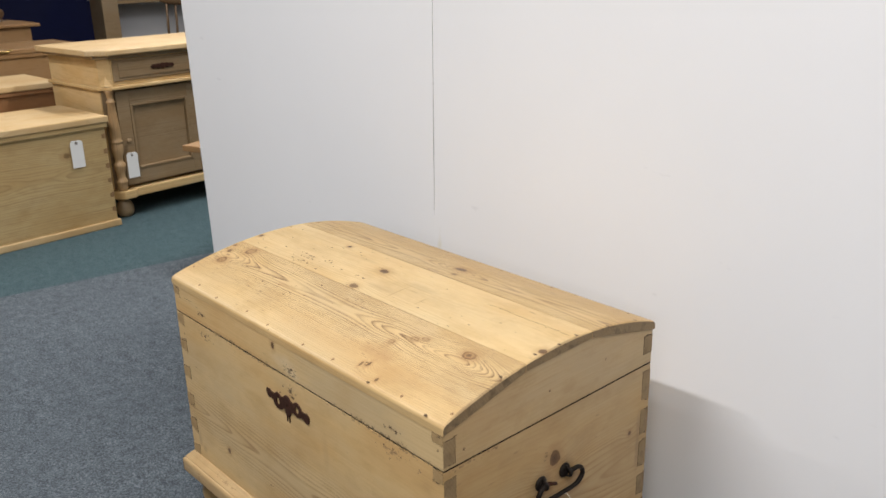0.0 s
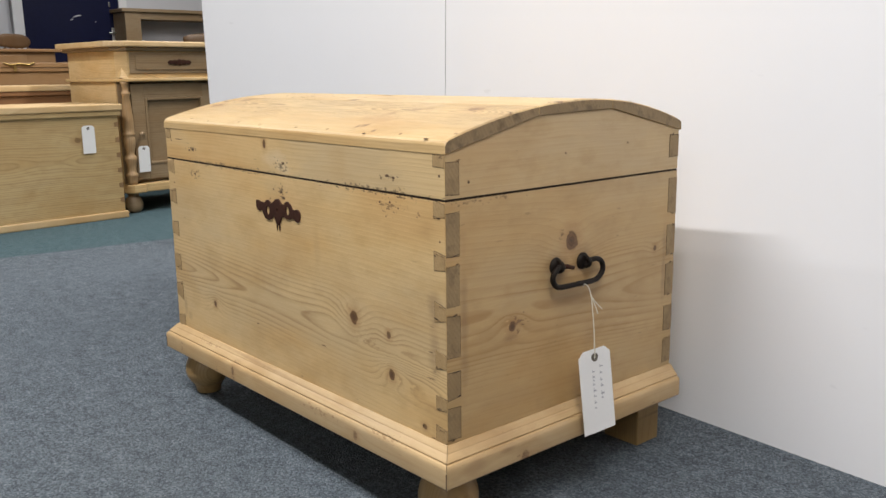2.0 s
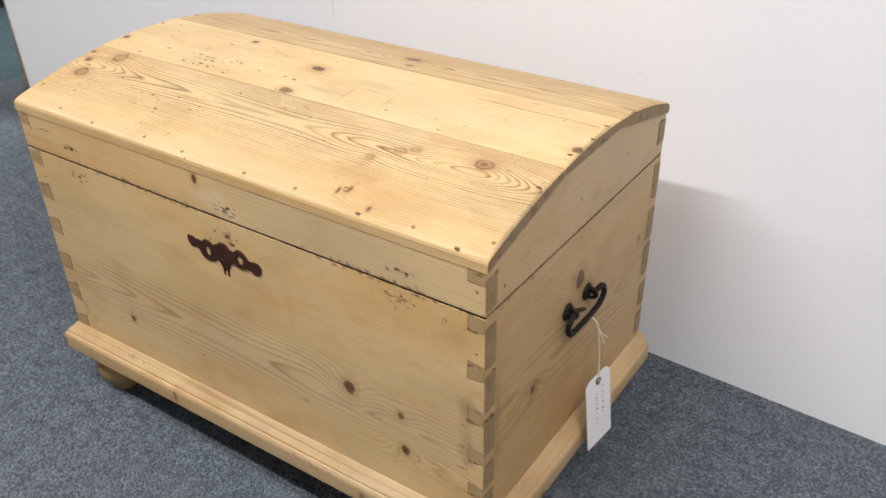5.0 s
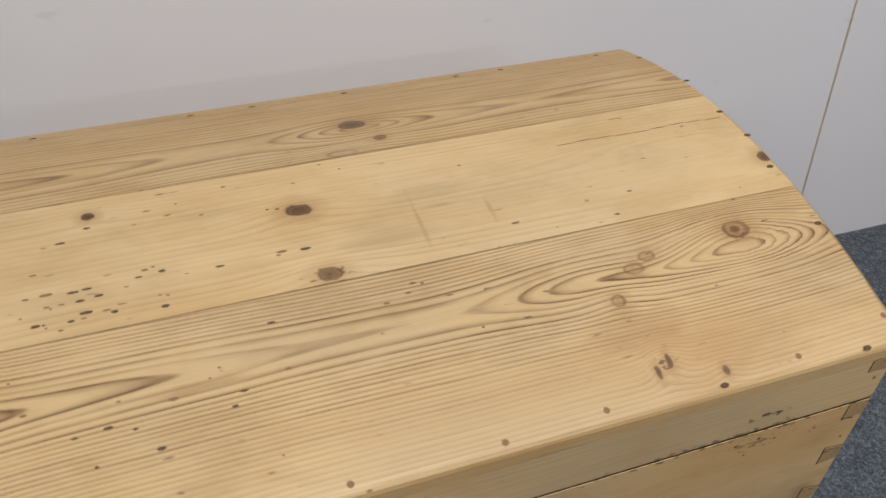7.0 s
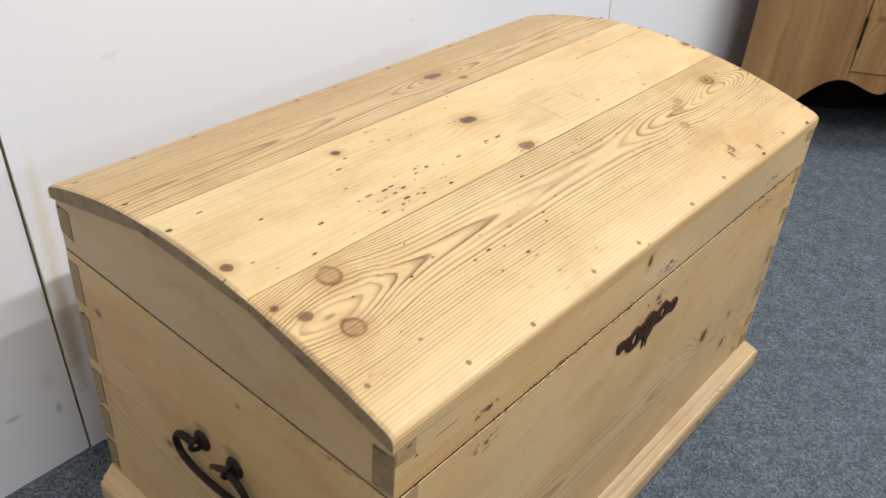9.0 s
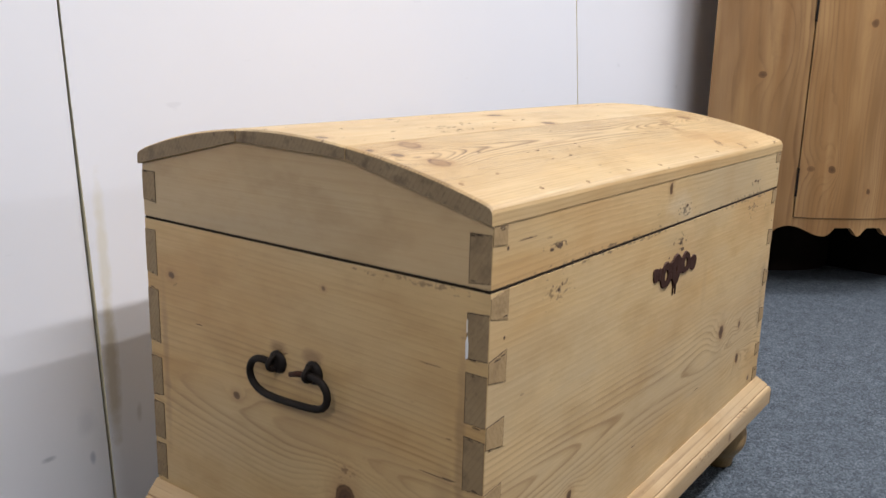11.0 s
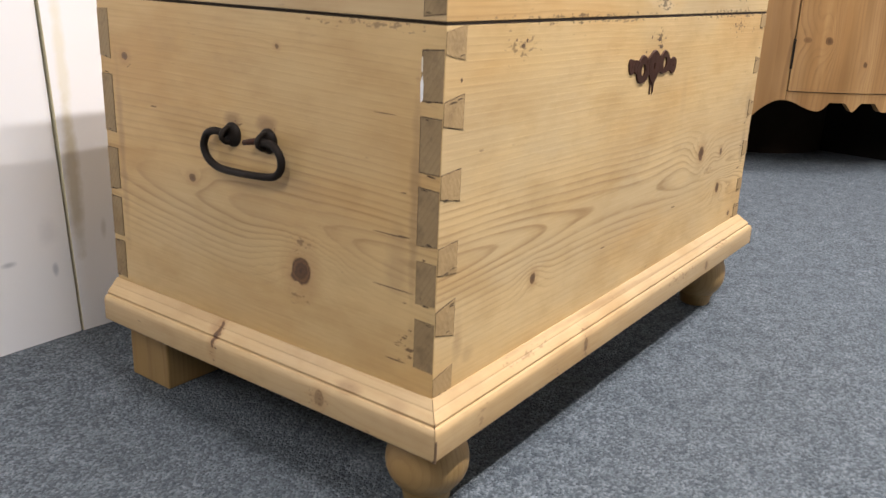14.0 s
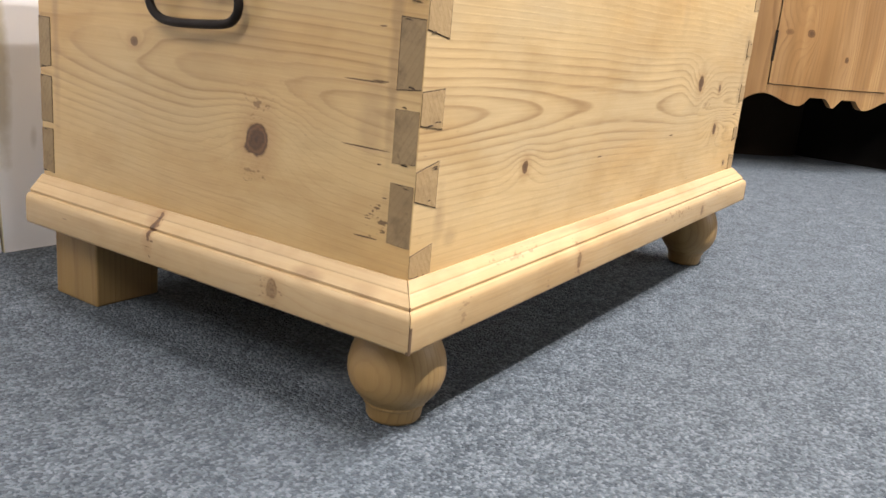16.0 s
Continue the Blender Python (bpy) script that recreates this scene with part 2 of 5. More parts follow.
def end_grain(name, tint=(0.262, 0.182, 0.088), dirt=0.6):
    k = Nodes(name)
    vec, xyz = k.place()
    shift = k.math("MULTIPLY", k.chance(), 9.0)
    arcs = k.math("FRACT", k.math("MULTIPLY", k.math("ADD", k.math("ADD", k.math("MULTIPLY", xyz[0], 0.8), k.math("MULTIPLY", xyz[1], 0.8)), k.math("ADD", k.math("MULTIPLY", xyz[2], 0.5), shift)), 190.0))
    grit, blot, wide = k.noise(vec, 190.0, 4.0), k.noise(vec, 46.0, 4.0, 0.65), k.noise(vec, 11.0, 3.0)
    colour = k.mix(k.ramp(arcs, [(0, 0.0), (0.6, 0.12), (0.85, 0.45), (1, 0.0)]), tint, (tint[0] * 0.70, tint[1] * 0.66, tint[2] * 0.58))
    colour = k.mix(k.span(wide, 0.40, 0.66, 0.0, 0.55), colour, (tint[0] * 0.72, tint[1] * 0.68, tint[2] * 0.62))
    colour = k.mix(k.span(blot, 0.50, 0.70, 0.0, dirt), colour, (tint[0] * 0.34, tint[1] * 0.30, tint[2] * 0.28))
    colour = k.mix(k.span(grit, 0.62, 0.74, 0.0, dirt), colour, (tint[0] * 0.30, tint[1] * 0.26, tint[2] * 0.24))
    k.bump(k.math("ADD", grit, blot), 0.4, 0.0012)
    return k.finish(colour, 0.66)


def plain(name, colour, rough=0.5, metal=0.0, grit=60.0, vary=0.18, relief=0.15):
    """One paint or metal with grain and blotches of its own."""
    k = Nodes(name)
    vec, _ = k.place()
    a, b = k.noise(vec, grit, 4.0), k.noise(vec, grit * 0.07, 3.0)
    dark = tuple(c * (1 - vary) for c in colour)
    c = k.mix(k.span(a, 0.35, 0.7, 0, 0.6), colour, dark)
    c = k.mix(k.span(b, 0.4, 0.7, 0, 0.6), c, dark)
    k.bump(a, relief, 0.001)
    return k.finish(c, k.span(b, 0.3, 0.7, max(rough - 0.08, 0.02), min(rough + 0.1, 1.0)), metal)


def carpet(name, low, mid, high):
    k = Nodes(name)
    pos = k.tree.nodes.new("ShaderNodeNewGeometry").outputs["Position"]
    cell = k.tree.nodes.new("ShaderNodeTexVoronoi")
    cell.inputs["Scale"].default_value = 310.0
    k.put(cell.inputs["Vector"], pos)
    sep = k.tree.nodes.new("ShaderNodeSeparateColor")
    k.tree.links.new(cell.outputs["Color"], sep.inputs[0])
    clump, nap, wear = k.noise(pos, 125.0, 3.0, 0.7), k.noise(pos, 26.0, 3.0, 0.6), k.noise(pos, 2.2, 4.0)
    tuft = k.math("ADD", k.math("MULTIPLY", sep.outputs[0], 0.32), k.math("ADD", k.math("MULTIPLY", clump, 0.38), k.math("MULTIPLY", nap, 0.32)))
    c = k.ramp(tuft, [(0.26, low), (0.50, mid), (0.76, high)])
    c = k.mix(k.span(wear, 0.35, 0.7, 0.0, 0.25), c, mid)
    k.bump(k.math("SUBTRACT", k.math("ADD", clump, k.math("MULTIPLY", sep.outputs[1], 0.4)), cell.outputs["Distance"]), 0.9, 0.004)
    k.out.inputs["Sheen Weight"].default_value = 0.03
    k.out.inputs["Specular IOR Level"].default_value = 0.15
    return k.finish(c, 0.95)


def wall_paint(name, colour, marks=()):
    """Painted board; marks: (x, z, half width, half height, strength, colour)."""
    k = Nodes(name)
    vec, xyz = k.place()
    fine, cloud = k.noise(vec, 140.0, 3.0), k.noise(vec, 1.7, 4.0)
    smear = k.noise(k.vec(k.math("MULTIPLY", xyz[0], 14.0), xyz[1], k.math("MULTIPLY", xyz[2], 30.0)), 1.0, 2.0)
    c = k.mix(k.span(cloud, 0.35, 0.75, 0, 0.5), colour, tuple(x * 0.95 for x in colour))
    c = k.mix(k.span(smear, 0.74, 0.80, 0, 0.25), c, tuple(x * 0.72 for x in colour))
    ragged = k.noise(vec, 38.0, 4.0, 0.6)
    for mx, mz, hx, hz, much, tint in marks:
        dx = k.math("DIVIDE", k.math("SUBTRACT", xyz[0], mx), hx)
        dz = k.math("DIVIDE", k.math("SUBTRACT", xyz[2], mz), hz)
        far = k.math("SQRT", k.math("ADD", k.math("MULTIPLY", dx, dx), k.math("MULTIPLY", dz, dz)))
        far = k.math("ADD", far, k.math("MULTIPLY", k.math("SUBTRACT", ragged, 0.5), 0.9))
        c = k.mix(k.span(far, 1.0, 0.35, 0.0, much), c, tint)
    k.bump(fine, 0.08, 0.0006)
    return k.finish(c, k.span(cloud, 0.3, 0.7, 0.42, 0.55))


M = {
    "wall": wall_paint("white_board_paint", (0.800, 0.810, 0.835)),
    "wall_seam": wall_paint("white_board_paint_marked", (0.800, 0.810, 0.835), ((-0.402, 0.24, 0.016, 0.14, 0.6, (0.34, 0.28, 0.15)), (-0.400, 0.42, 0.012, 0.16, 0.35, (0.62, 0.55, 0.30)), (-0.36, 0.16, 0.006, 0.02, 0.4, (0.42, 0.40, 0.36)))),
    "wall_left": wall_paint("white_board_paint_scuffed", (0.800, 0.810, 0.835), ((-0.515, 0.135, 0.014, 0.006, 0.6, (0.30, 0.33, 0.38)), (-0.445, 0.11, 0.006, 0.014, 0.6, (0.30, 0.34, 0.42)), (-0.45, 0.17, 0.02, 0.03, 0.25, (0.45, 0.47, 0.52)), (-0.62, 0.16, 0.01, 0.008, 0.3, (0.4, 0.4, 0.4)))),
    "room": wall_paint("room_wall_paint", (0.56, 0.57, 0.60)),
    "room_dim": wall_paint("taupe_wall_paint", (0.27, 0.25, 0.225)),
    "ceiling": plain("ceiling_tile", (0.30, 0.30, 0.295), 0.9, grit=90),
    "edge": plain("raw_board_edge", (0.80, 0.72, 0.47), 0.8, grit=120),
    "carpet": carpet("blue_grey_carpet", (0.036, 0.045, 0.055), (0.098, 0.121, 0.142), (0.255, 0.290, 0.322)),
    "teal": carpet("teal_carpet", (0.030, 0.060, 0.072), (0.062, 0.110, 0.125), (0.12, 0.18, 0.20)),
    "iron": plain("black_iron", (0.020, 0.015, 0.012), 0.55, 0.3, grit=90, vary=0.5, relief=0.4),
    "rust": plain("rusty_iron", (0.064, 0.026, 0.016), 0.62, 0.25, grit=120, vary=0.55, relief=0.5),
    "brass": plain("aged_brass", (0.42, 0.29, 0.10), 0.35, 0.9),
    "chrome": plain("bolt_steel", (0.62, 0.62, 0.62), 0.25, 1.0),
    "card": plain("white_card", (0.80, 0.80, 0.79), 0.7, grit=200, vary=0.05),
    "ink": plain("pencil_grey", (0.47, 0.48, 0.51), 0.8, vary=0.3),
    "eyelet": plain("fibre_eyelet", (0.13, 0.11, 0.085), 0.7),
    "string": plain("cotton_string", (0.75, 0.70, 0.58), 0.9),
    "hole": plain("nail_hole", (0.145, 0.086, 0.044), 0.8, vary=0.5),
    "crack": plain("dirty_joint", (0.060, 0.036, 0.020), 0.9, vary=0.5),
    "stainy": plain("iron_stain", (0.30, 0.175, 0.08), 0.7, vary=0.4),
    "blue": plain("navy_door_paint", (0.006, 0.008, 0.036), 0.35, grit=30, vary=0.3),
    # the next two stand in for shade: in gaps, and under the cupboard
    "dark": plain("gap_shade_dark", (0.024, 0.016, 0.010), 0.9),
    "black": plain("under_shade_black", (0.006, 0.005, 0.004), 0.9, relief=0.05),
    "white": plain("white_gloss", (0.72, 0.73, 0.74), 0.35, vary=0.08),
    "end": end_grain("pine_end_grain", (0.310, 0.217, 0.110), 0.5),
    "end_lid": end_grain("worn_plank_end", (0.275, 0.195, 0.102), 0.85),
    "end_pale": end_grain("pale_end_grain", (0.405, 0.275, 0.130), 0.35),
}

for dull in ("iron", "rust", "black", "blue", "dark"):
    M[dull].node_tree.nodes["Principled BSDF"].inputs["Specular IOR Level"].default_value = 0.2

# ---- mesh helpers ----


def mesh_of(name, bm, mat, smooth=False):
    me = bpy.data.meshes.new(name)
    bmesh.ops.recalc_face_normals(bm, faces=bm.faces)
    bm.to_mesh(me)
    bm.free()
    for p in me.polygons:
        p.use_smooth = smooth
    for m in mat if isinstance(mat, tuple) else (mat,):
        me.materials.append(m)
    return me


def part(name, bm, mat, parent=None, label="", smooth=False):
    ob = new(name, bm if isinstance(bm, bpy.types.Mesh) else mesh_of(name, bm, mat, smooth))
    ob.parent = parent
    return tagged(ob, label)


def thing(name, label, category, m=None, group="", kind=""):
    ob = new(name)
    ob.empty_display_size = 0.1
    if m is not None:
        ob.matrix_world = m
    return tagged(ob, label, category, group, kind)


def block(x0, x1, y0, y1, z0, z1, bevel=0.003, bm=None, seg=2):
    made = bm or bmesh.new()
    b = bmesh.new()
    vs = [b.verts.new((x, y, z)) for x in (x0, x1) for y in (y0, y1) for z in (z0, z1)]
    for q in ((0, 1, 3, 2), (4, 6, 7, 5), (0, 4, 5, 1), (2, 3, 7, 6), (0, 2, 6, 4), (1, 5, 7, 3)):
        b.faces.new([vs[i] for i in q])
    if bevel:
        bmesh.ops.bevel(b, geom=list(b.edges), offset=bevel, segments=seg, affect="EDGES", profile=0.6)
    join(made, b)
    return made


def join(into, b):
    me = bpy.data.meshes.new("tmp")
    b.to_mesh(me)
    b.free()
    into.from_mesh(me)
    bpy.data.meshes.remove(me)


def prism(outline, axis, a, b, bevel=0.0):
    """A solid with a flat outline (two coordinates a point), drawn out along an axis from a to b."""
    bm = bmesh.new()
    rest = [n for n in range(3) if n != axis]
    rows = []
    for d in (a, b):
        row = []
        for p in outline:
            co = [0.0] * 3
            co[rest[0]], co[rest[1]], co[axis] = p[0], p[1], d
            row.append(bm.verts.new(co))
        rows.append(row)
    n = len(outline)
    for i in range(n):
        bm.faces.new((rows[0][i], rows[0][(i + 1) % n], rows[1][(i + 1) % n], rows[1][i]))
    bm.faces.new(rows[0])
    bm.faces.new(rows[1])
    bmesh.ops.recalc_face_normals(bm, faces=bm.faces)
    if bevel:
        bmesh.ops.bevel(bm, geom=list(bm.edges), offset=bevel, segments=2, affect="EDGES", profile=0.6)
    return bm


def lathe(profile, segs=28, at=(0, 0, 0)):
    """A turned solid from (radius, height) rows."""
    bm = bmesh.new()
    rings = [[bm.verts.new((at[0] + r * math.cos(2 * math.pi * i / segs), at[1] + r * math.sin(2 * math.pi * i / segs), at[2] + z)) for i in range(segs)] for r, z in profile]
    for a, b in zip(rings, rings[1:]):
        for i in range(segs):
            bm.faces.new((a[i], a[(i + 1) % segs], b[(i + 1) % segs], b[i]))
    bm.faces.new(rings[0][::-1])
    bm.faces.new(rings[-1])
    return bm


def rod(points, radius, segs=10, bm=None):
    """A round bar along points; radius may be one number or one a point."""
    bm = bm or bmesh.new()
    pts = [Vector(p) for p in points]
    radii = radius if isinstance(radius, (list, tuple)) else [radius] * len(pts)
    rings, side = [], None
    for i, p in enumerate(pts):
        way = (pts[min(i + 1, len(pts) - 1)] - pts[max(i - 1, 0)]).normalized()
        if side is None:
            side = way.cross(Vector((0, 0, 1)) if abs(way.z) < 0.9 else Vector((1, 0, 0))).normalized()
        side = (side - way * side.dot(way)).normalized()
        up = way.cross(side)
        rings.append([bm.verts.new(p + radii[i] * (math.cos(2 * math.pi * j / segs) * side + math.sin(2 * math.pi * j / segs) * up)) for j in range(segs)])
    for a, b in zip(rings, rings[1:]):
        for j in range(segs):
            bm.faces.new((a[j], a[(j + 1) % segs], b[(j + 1) % segs], b[j]))
    bm.faces.new(rings[0][::-1])
    bm.faces.new(rings[-1])
    return bm


def smooth_path(points, steps=6):
    """A rounded line through points."""
    p = [Vector(q) for q in points]
    p = [2 * p[0] - p[1], *p, 2 * p[-1] - p[-2]]
    out = []
    for a, b, c, d in zip(p, p[1:], p[2:], p[3:]):
        for i in range(steps):
            t = i / steps
            out.append(0.5 * (2 * b + (c - a) * t + (2 * a - 5 * b + 4 * c - d) * t * t + (3 * b - a - 3 * c + d) * t**3))
    return [*out, p[-2]]


# ---- large structure ----
def slab(name, a, b, height, lean_a, lean_b, thick, mat, shift_a=0.0, shift_b=0.0, bow_a=0.0, edge="edge"):
    """A board that stands on the floor between two plan points and may lean back, each end by its own metres per metre of height;
    bow_a: how far its first edge warps forward at mid height."""
    bm = bmesh.new()
    n = 40
    cols = (0.0, 0.015, 0.03, 0.05, 0.08, 1.0)
    rows = []
    for d in (0.0, thick):
        for i in range(n + 1):
            z = height * i / n
            belly = math.sin(math.pi * min(max(z - 0.06, 0.0) / 0.66, 1.0)) ** 2
            for f in cols:
                x = a[0] + shift_a * z + (b[0] + shift_b * z - a[0] - shift_a * z) * f
                y = a[1] + lean_a * z + (b[1] + lean_b * z - a[1] - lean_a * z) * f
                rows.append(bm.verts.new((x, y + d - bow_a * belly * max(0.0, 1 - f / 0.08) ** 2, z)))
    m = len(cols)
    v = lambda d, i, e: rows[(d * (n + 1) + i) * m + e]
    for i in range(n):
        for e in range(m - 1):
            bm.faces.new((v(0, i, e), v(0, i, e + 1), v(0, i + 1, e + 1), v(0, i + 1, e)))
            bm.faces.new((v(1, i, e), v(1, i + 1, e), v(1, i + 1, e + 1), v(1, i, e + 1)))
        for e in (0, m - 1):
            bm.faces.new((v(0, i, e), v(0, i + 1, e), v(1, i + 1, e), v(1, i, e))).material_index = 1
    for i in (0, n):
        for e in range(m - 1):
            bm.faces.new((v(0, i, e), v(1, i, e), v(1, i, e + 1), v(0, i, e + 1)))
    bmesh.ops.recalc_face_normals(bm, faces=bm.faces)
    bmesh.ops.split_edges(bm, edges=[e for e in bm.edges if len(e.link_faces) == 2 and e.calc_face_angle(0.0) > 0.9])
    return tagged(part(name, bm, (mat, M[edge]), smooth=True), "tall white painted display board standing on the carpet", "display board", kind="structure")


# board 1's edges are coloured dark to put shade into the joint
slab("wall_board_1", (-1.716, 0.722), (-0.4150, 0.7405), 2.45, 0.0, 0.040, 0.018, M["wall_left"], -0.036, -0.024, edge="dark")
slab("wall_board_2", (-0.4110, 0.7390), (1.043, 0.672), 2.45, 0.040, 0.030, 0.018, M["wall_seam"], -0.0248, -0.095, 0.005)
# added strip, coloured dark so that the open joint looks shaded
tagged(slab("seam_shade_strip", (-0.49, 0.7640), (-0.33, 0.7590), 2.40, 0.0405, 0.0405, 0.02, M["dark"], -0.023, -0.023), "added dark strip behind the joint of the boards, for its shade", "batten")
slab("wall_board_3", (1.047, 0.672), (2.60, 0.650), 2.45, 0.030, 0.030, 0.018, M["wall"], -0.095, 0.0)


def sheet(name, x0, x1, y0, y1, z0, z1, mat, label, category):
    return tagged(part(name, block(x0, x1, y0, y1, z0, z1, 0), mat), label, category, kind="structure")


def seam_x(y):
    """Where the two carpets meet."""
    return -2.342 + 0.124 * y


tagged(part("floor", prism([(seam_x(-5.4), -5.4), (6.2, -5.4), (6.2, 5.4), (seam_x(5.4), 5.4)], 2, -0.12, 0.0), M["carpet"]), "blue-grey flecked carpet floor of the showroom", "floor", kind="structure")
tagged(part("floor_teal", prism([(-7.2, -5.4), (seam_x(-5.4) - 0.001, -5.4), (seam_x(5.4) - 0.001, 5.4), (-7.2, 5.4)], 2, -0.12, 0.0), M["teal"]), "dark teal carpet strip behind the display boards", "carpet", kind="structure")
sheet("ceiling", -7.2, 6.2, -5.4, 5.4, CEIL, CEIL + 0.1, M["ceiling"], "pale ceiling of the showroom", "ceiling")
sheet("wall_west", -7.2, -6.70, -5.4, 5.4, 0.0, CEIL, M["room"], "off-white painted showroom wall", "wall")
sheet("wall_east", 6.0, 6.2, -5.4, 5.4, 0.0, CEIL, M["room_dim"], "taupe painted showroom wall", "wall")
sheet("wall_north", -6.70, 6.0, 5.2, 5.4, 0.0, CEIL, M["room_dim"], "taupe painted showroom wall", "wall")
sheet("wall_south", -6.70, 6.0, -5.4, -5.2, 0.0, CEIL, M["room_dim"], "taupe painted showroom wall", "wall")


# ---- the dome-topped chest ----
L, W, D = 0.450, -0.464, 0.545
Z_BASE, Z_GAP, Z_LID = 0.150, 0.5244, 0.5279


def crown(y):
    """Height of the lid's outer skin over the chest's depth."""
    return 0.656 - (0.522 if y < 0.3 else 0.70) * (y - 0.30) ** 2


def under(y):
    """Height of the staves' flat undersides."""
    rows = [(-0.003, crown(-0.003) - 0.0185), (0.1835, crown(0.1835) - 0.014), (0.3555, crown(0.3555) - 0.0145), (D + 0.003, crown(D + 0.003) - 0.0175)]
    for (a, p), (b, q) in zip(rows, rows[1:]):
        if y <= b:
            return p + (q - p) * (y - a) / (b - a)
    return rows[-1][1]


chest = thing("pine_chest", "stripped pine chest with domed plank lid, iron handles, bun feet", "chest")

FRONT_KNOTS = (
    (0.222, 0.3145, 0.0112, 0.9, 2.4, 0.95), (0.320, 0.242, 0.0085, 0.85, 2.2, 0.95), (0.314, 0.305, 0.006, 0.9, 2.0, 0.85),
    (-0.277, 0.2365, 0.007, 0.85, 2.2, 0.9), (0.399, 0.182, 0.004, 1.3, 1.0, 0.8), (0.39, 0.250, 0.008, 2.5, 3.5, 0.0),
)
FRONT_STAINS = (
    (0.258, 0.281, 0.040, 0.010, 0.55, (0.30, 0.185, 0.085)), (-0.003, 0.478, 0.05, 0.040, 0.2, (0.25, 0.15, 0.07)), (0.012, 0.500, 0.022, 0.014, 0.75, (0.07, 0.04, 0.02)),
    (0.322, 0.505, 0.038, 0.011, 0.6, (0.09, 0.05, 0.025)), (-0.332, 0.500, 0.035, 0.016, 0.6, (0.11, 0.065, 0.03)), (0.389, 0.503, 0.007, 0.007, 0.7, (0.14, 0.08, 0.04)),
    (-0.14, 0.5235, 0.24, 0.0032, 0.75, (0.06, 0.038, 0.02)), (0.30, 0.5232, 0.18, 0.0042, 0.75, (0.06, 0.038, 0.02)), (0.12, 0.41, 0.012, 0.05, 0.15, (0.28, 0.17, 0.09)),
    (-0.03, 0.36, 0.10, 0.03, 0.14, (0.30, 0.20, 0.11)), (0.425, 0.37, 0.018, 0.035, 0.4, (0.17, 0.10, 0.05)), (0.424, 0.30, 0.014, 0.05, 0.35, (0.20, 0.12, 0.06)),
    (-0.425, 0.21, 0.012, 0.03, 0.35, (0.22, 0.13, 0.07)), (-0.405, 0.185, 0.012, 0.010, 0.3, (0.24, 0.15, 0.08)),
)
RIGHT_KNOTS = (
    (0.264, 0.435, 0.0155, 0.85, 1.6, 0.92), (0.131, 0.3220, 0.0085, 0.9, 2.0, 0.95), (0.487, 0.392, 0.005, 1.0, 2.0, 0.85),
)
RIGHT_STAINS = (
    (0.228, 0.402, 0.030, 0.028, 0.45, (0.17, 0.10, 0.05)), (0.294, 0.402, 0.030, 0.028, 0.45, (0.17, 0.10, 0.05)), (0.1205, 0.3230, 0.0065, 0.012, 0.95, (0.66, 0.46, 0.20)), (0.143, 0.3220, 0.017, 0.015, 0.85, (0.16, 0.085, 0.04)),
    (0.240, 0.450, 0.005, 0.010, 0.8, (0.06, 0.035, 0.02)), (0.27, 0.35, 0.07, 0.03, 0.25, (0.36, 0.24, 0.13)), (0.08, 0.521, 0.08, 0.005, 0.6, (0.13, 0.08, 0.04)),
    (0.128, 0.304, 0.020, 0.006, 0.5, (0.24, 0.14, 0.07)), (0.034, 0.35, 0.010, 0.12, 0.4, (0.22, 0.13, 0.07)), (0.515, 0.36, 0.008, 0.09, 0.4, (0.22, 0.13, 0.07)),
)
LEFT_KNOTS = (
    (0.187, 0.2485, 0.0165, 0.9, 2.2, 1.0), (0.371, 0.323, 0.005, 1.3, 2.2, 0.85), (0.493, 0.456, 0.005, 1.2, 1.5, 0.85), (0.220, 0.489, 0.003, 1.0, 1.0, 0.7),
)
LEFT_STAINS = (
    (0.236, 0.404, 0.018, 0.012, 0.54, (0.16, 0.072, 0.030)), (0.226, 0.398, 0.012, 0.010, 0.85, (0.13, 0.055, 0.02)), (0.286, 0.398, 0.010, 0.009, 0.85, (0.13, 0.055, 0.02)), (0.296, 0.404, 0.018, 0.010, 0.54, (0.14, 0.062, 0.024)), (0.27, 0.375, 0.06, 0.03, 0.2, (0.28, 0.17, 0.08)), (0.20, 0.345, 0.05, 0.02, 0.25, (0.30, 0.19, 0.10)),
    (0.488, 0.443, 0.010, 0.006, 0.6, (0.12, 0.07, 0.035)), (0.10, 0.521, 0.10, 0.005, 0.6, (0.12, 0.07, 0.035)), (0.05, 0.28, 0.02, 0.05, 0.3, (0.22, 0.13, 0.07)),
    (0.036, 0.204, 0.012, 0.016, 0.9, (0.11, 0.06, 0.025)), (0.187, 0.279, 0.016, 0.013, 0.7, (0.14, 0.075, 0.035)), (0.19, 0.216, 0.016, 0.008, 0.65, (0.16, 0.09, 0.04)), (0.030, 0.35, 0.007, 0.14, 0.4, (0.20, 0.12, 0.06)),
    (0.512, 0.34, 0.008, 0.14, 0.35, (0.22, 0.13, 0.07)),
)
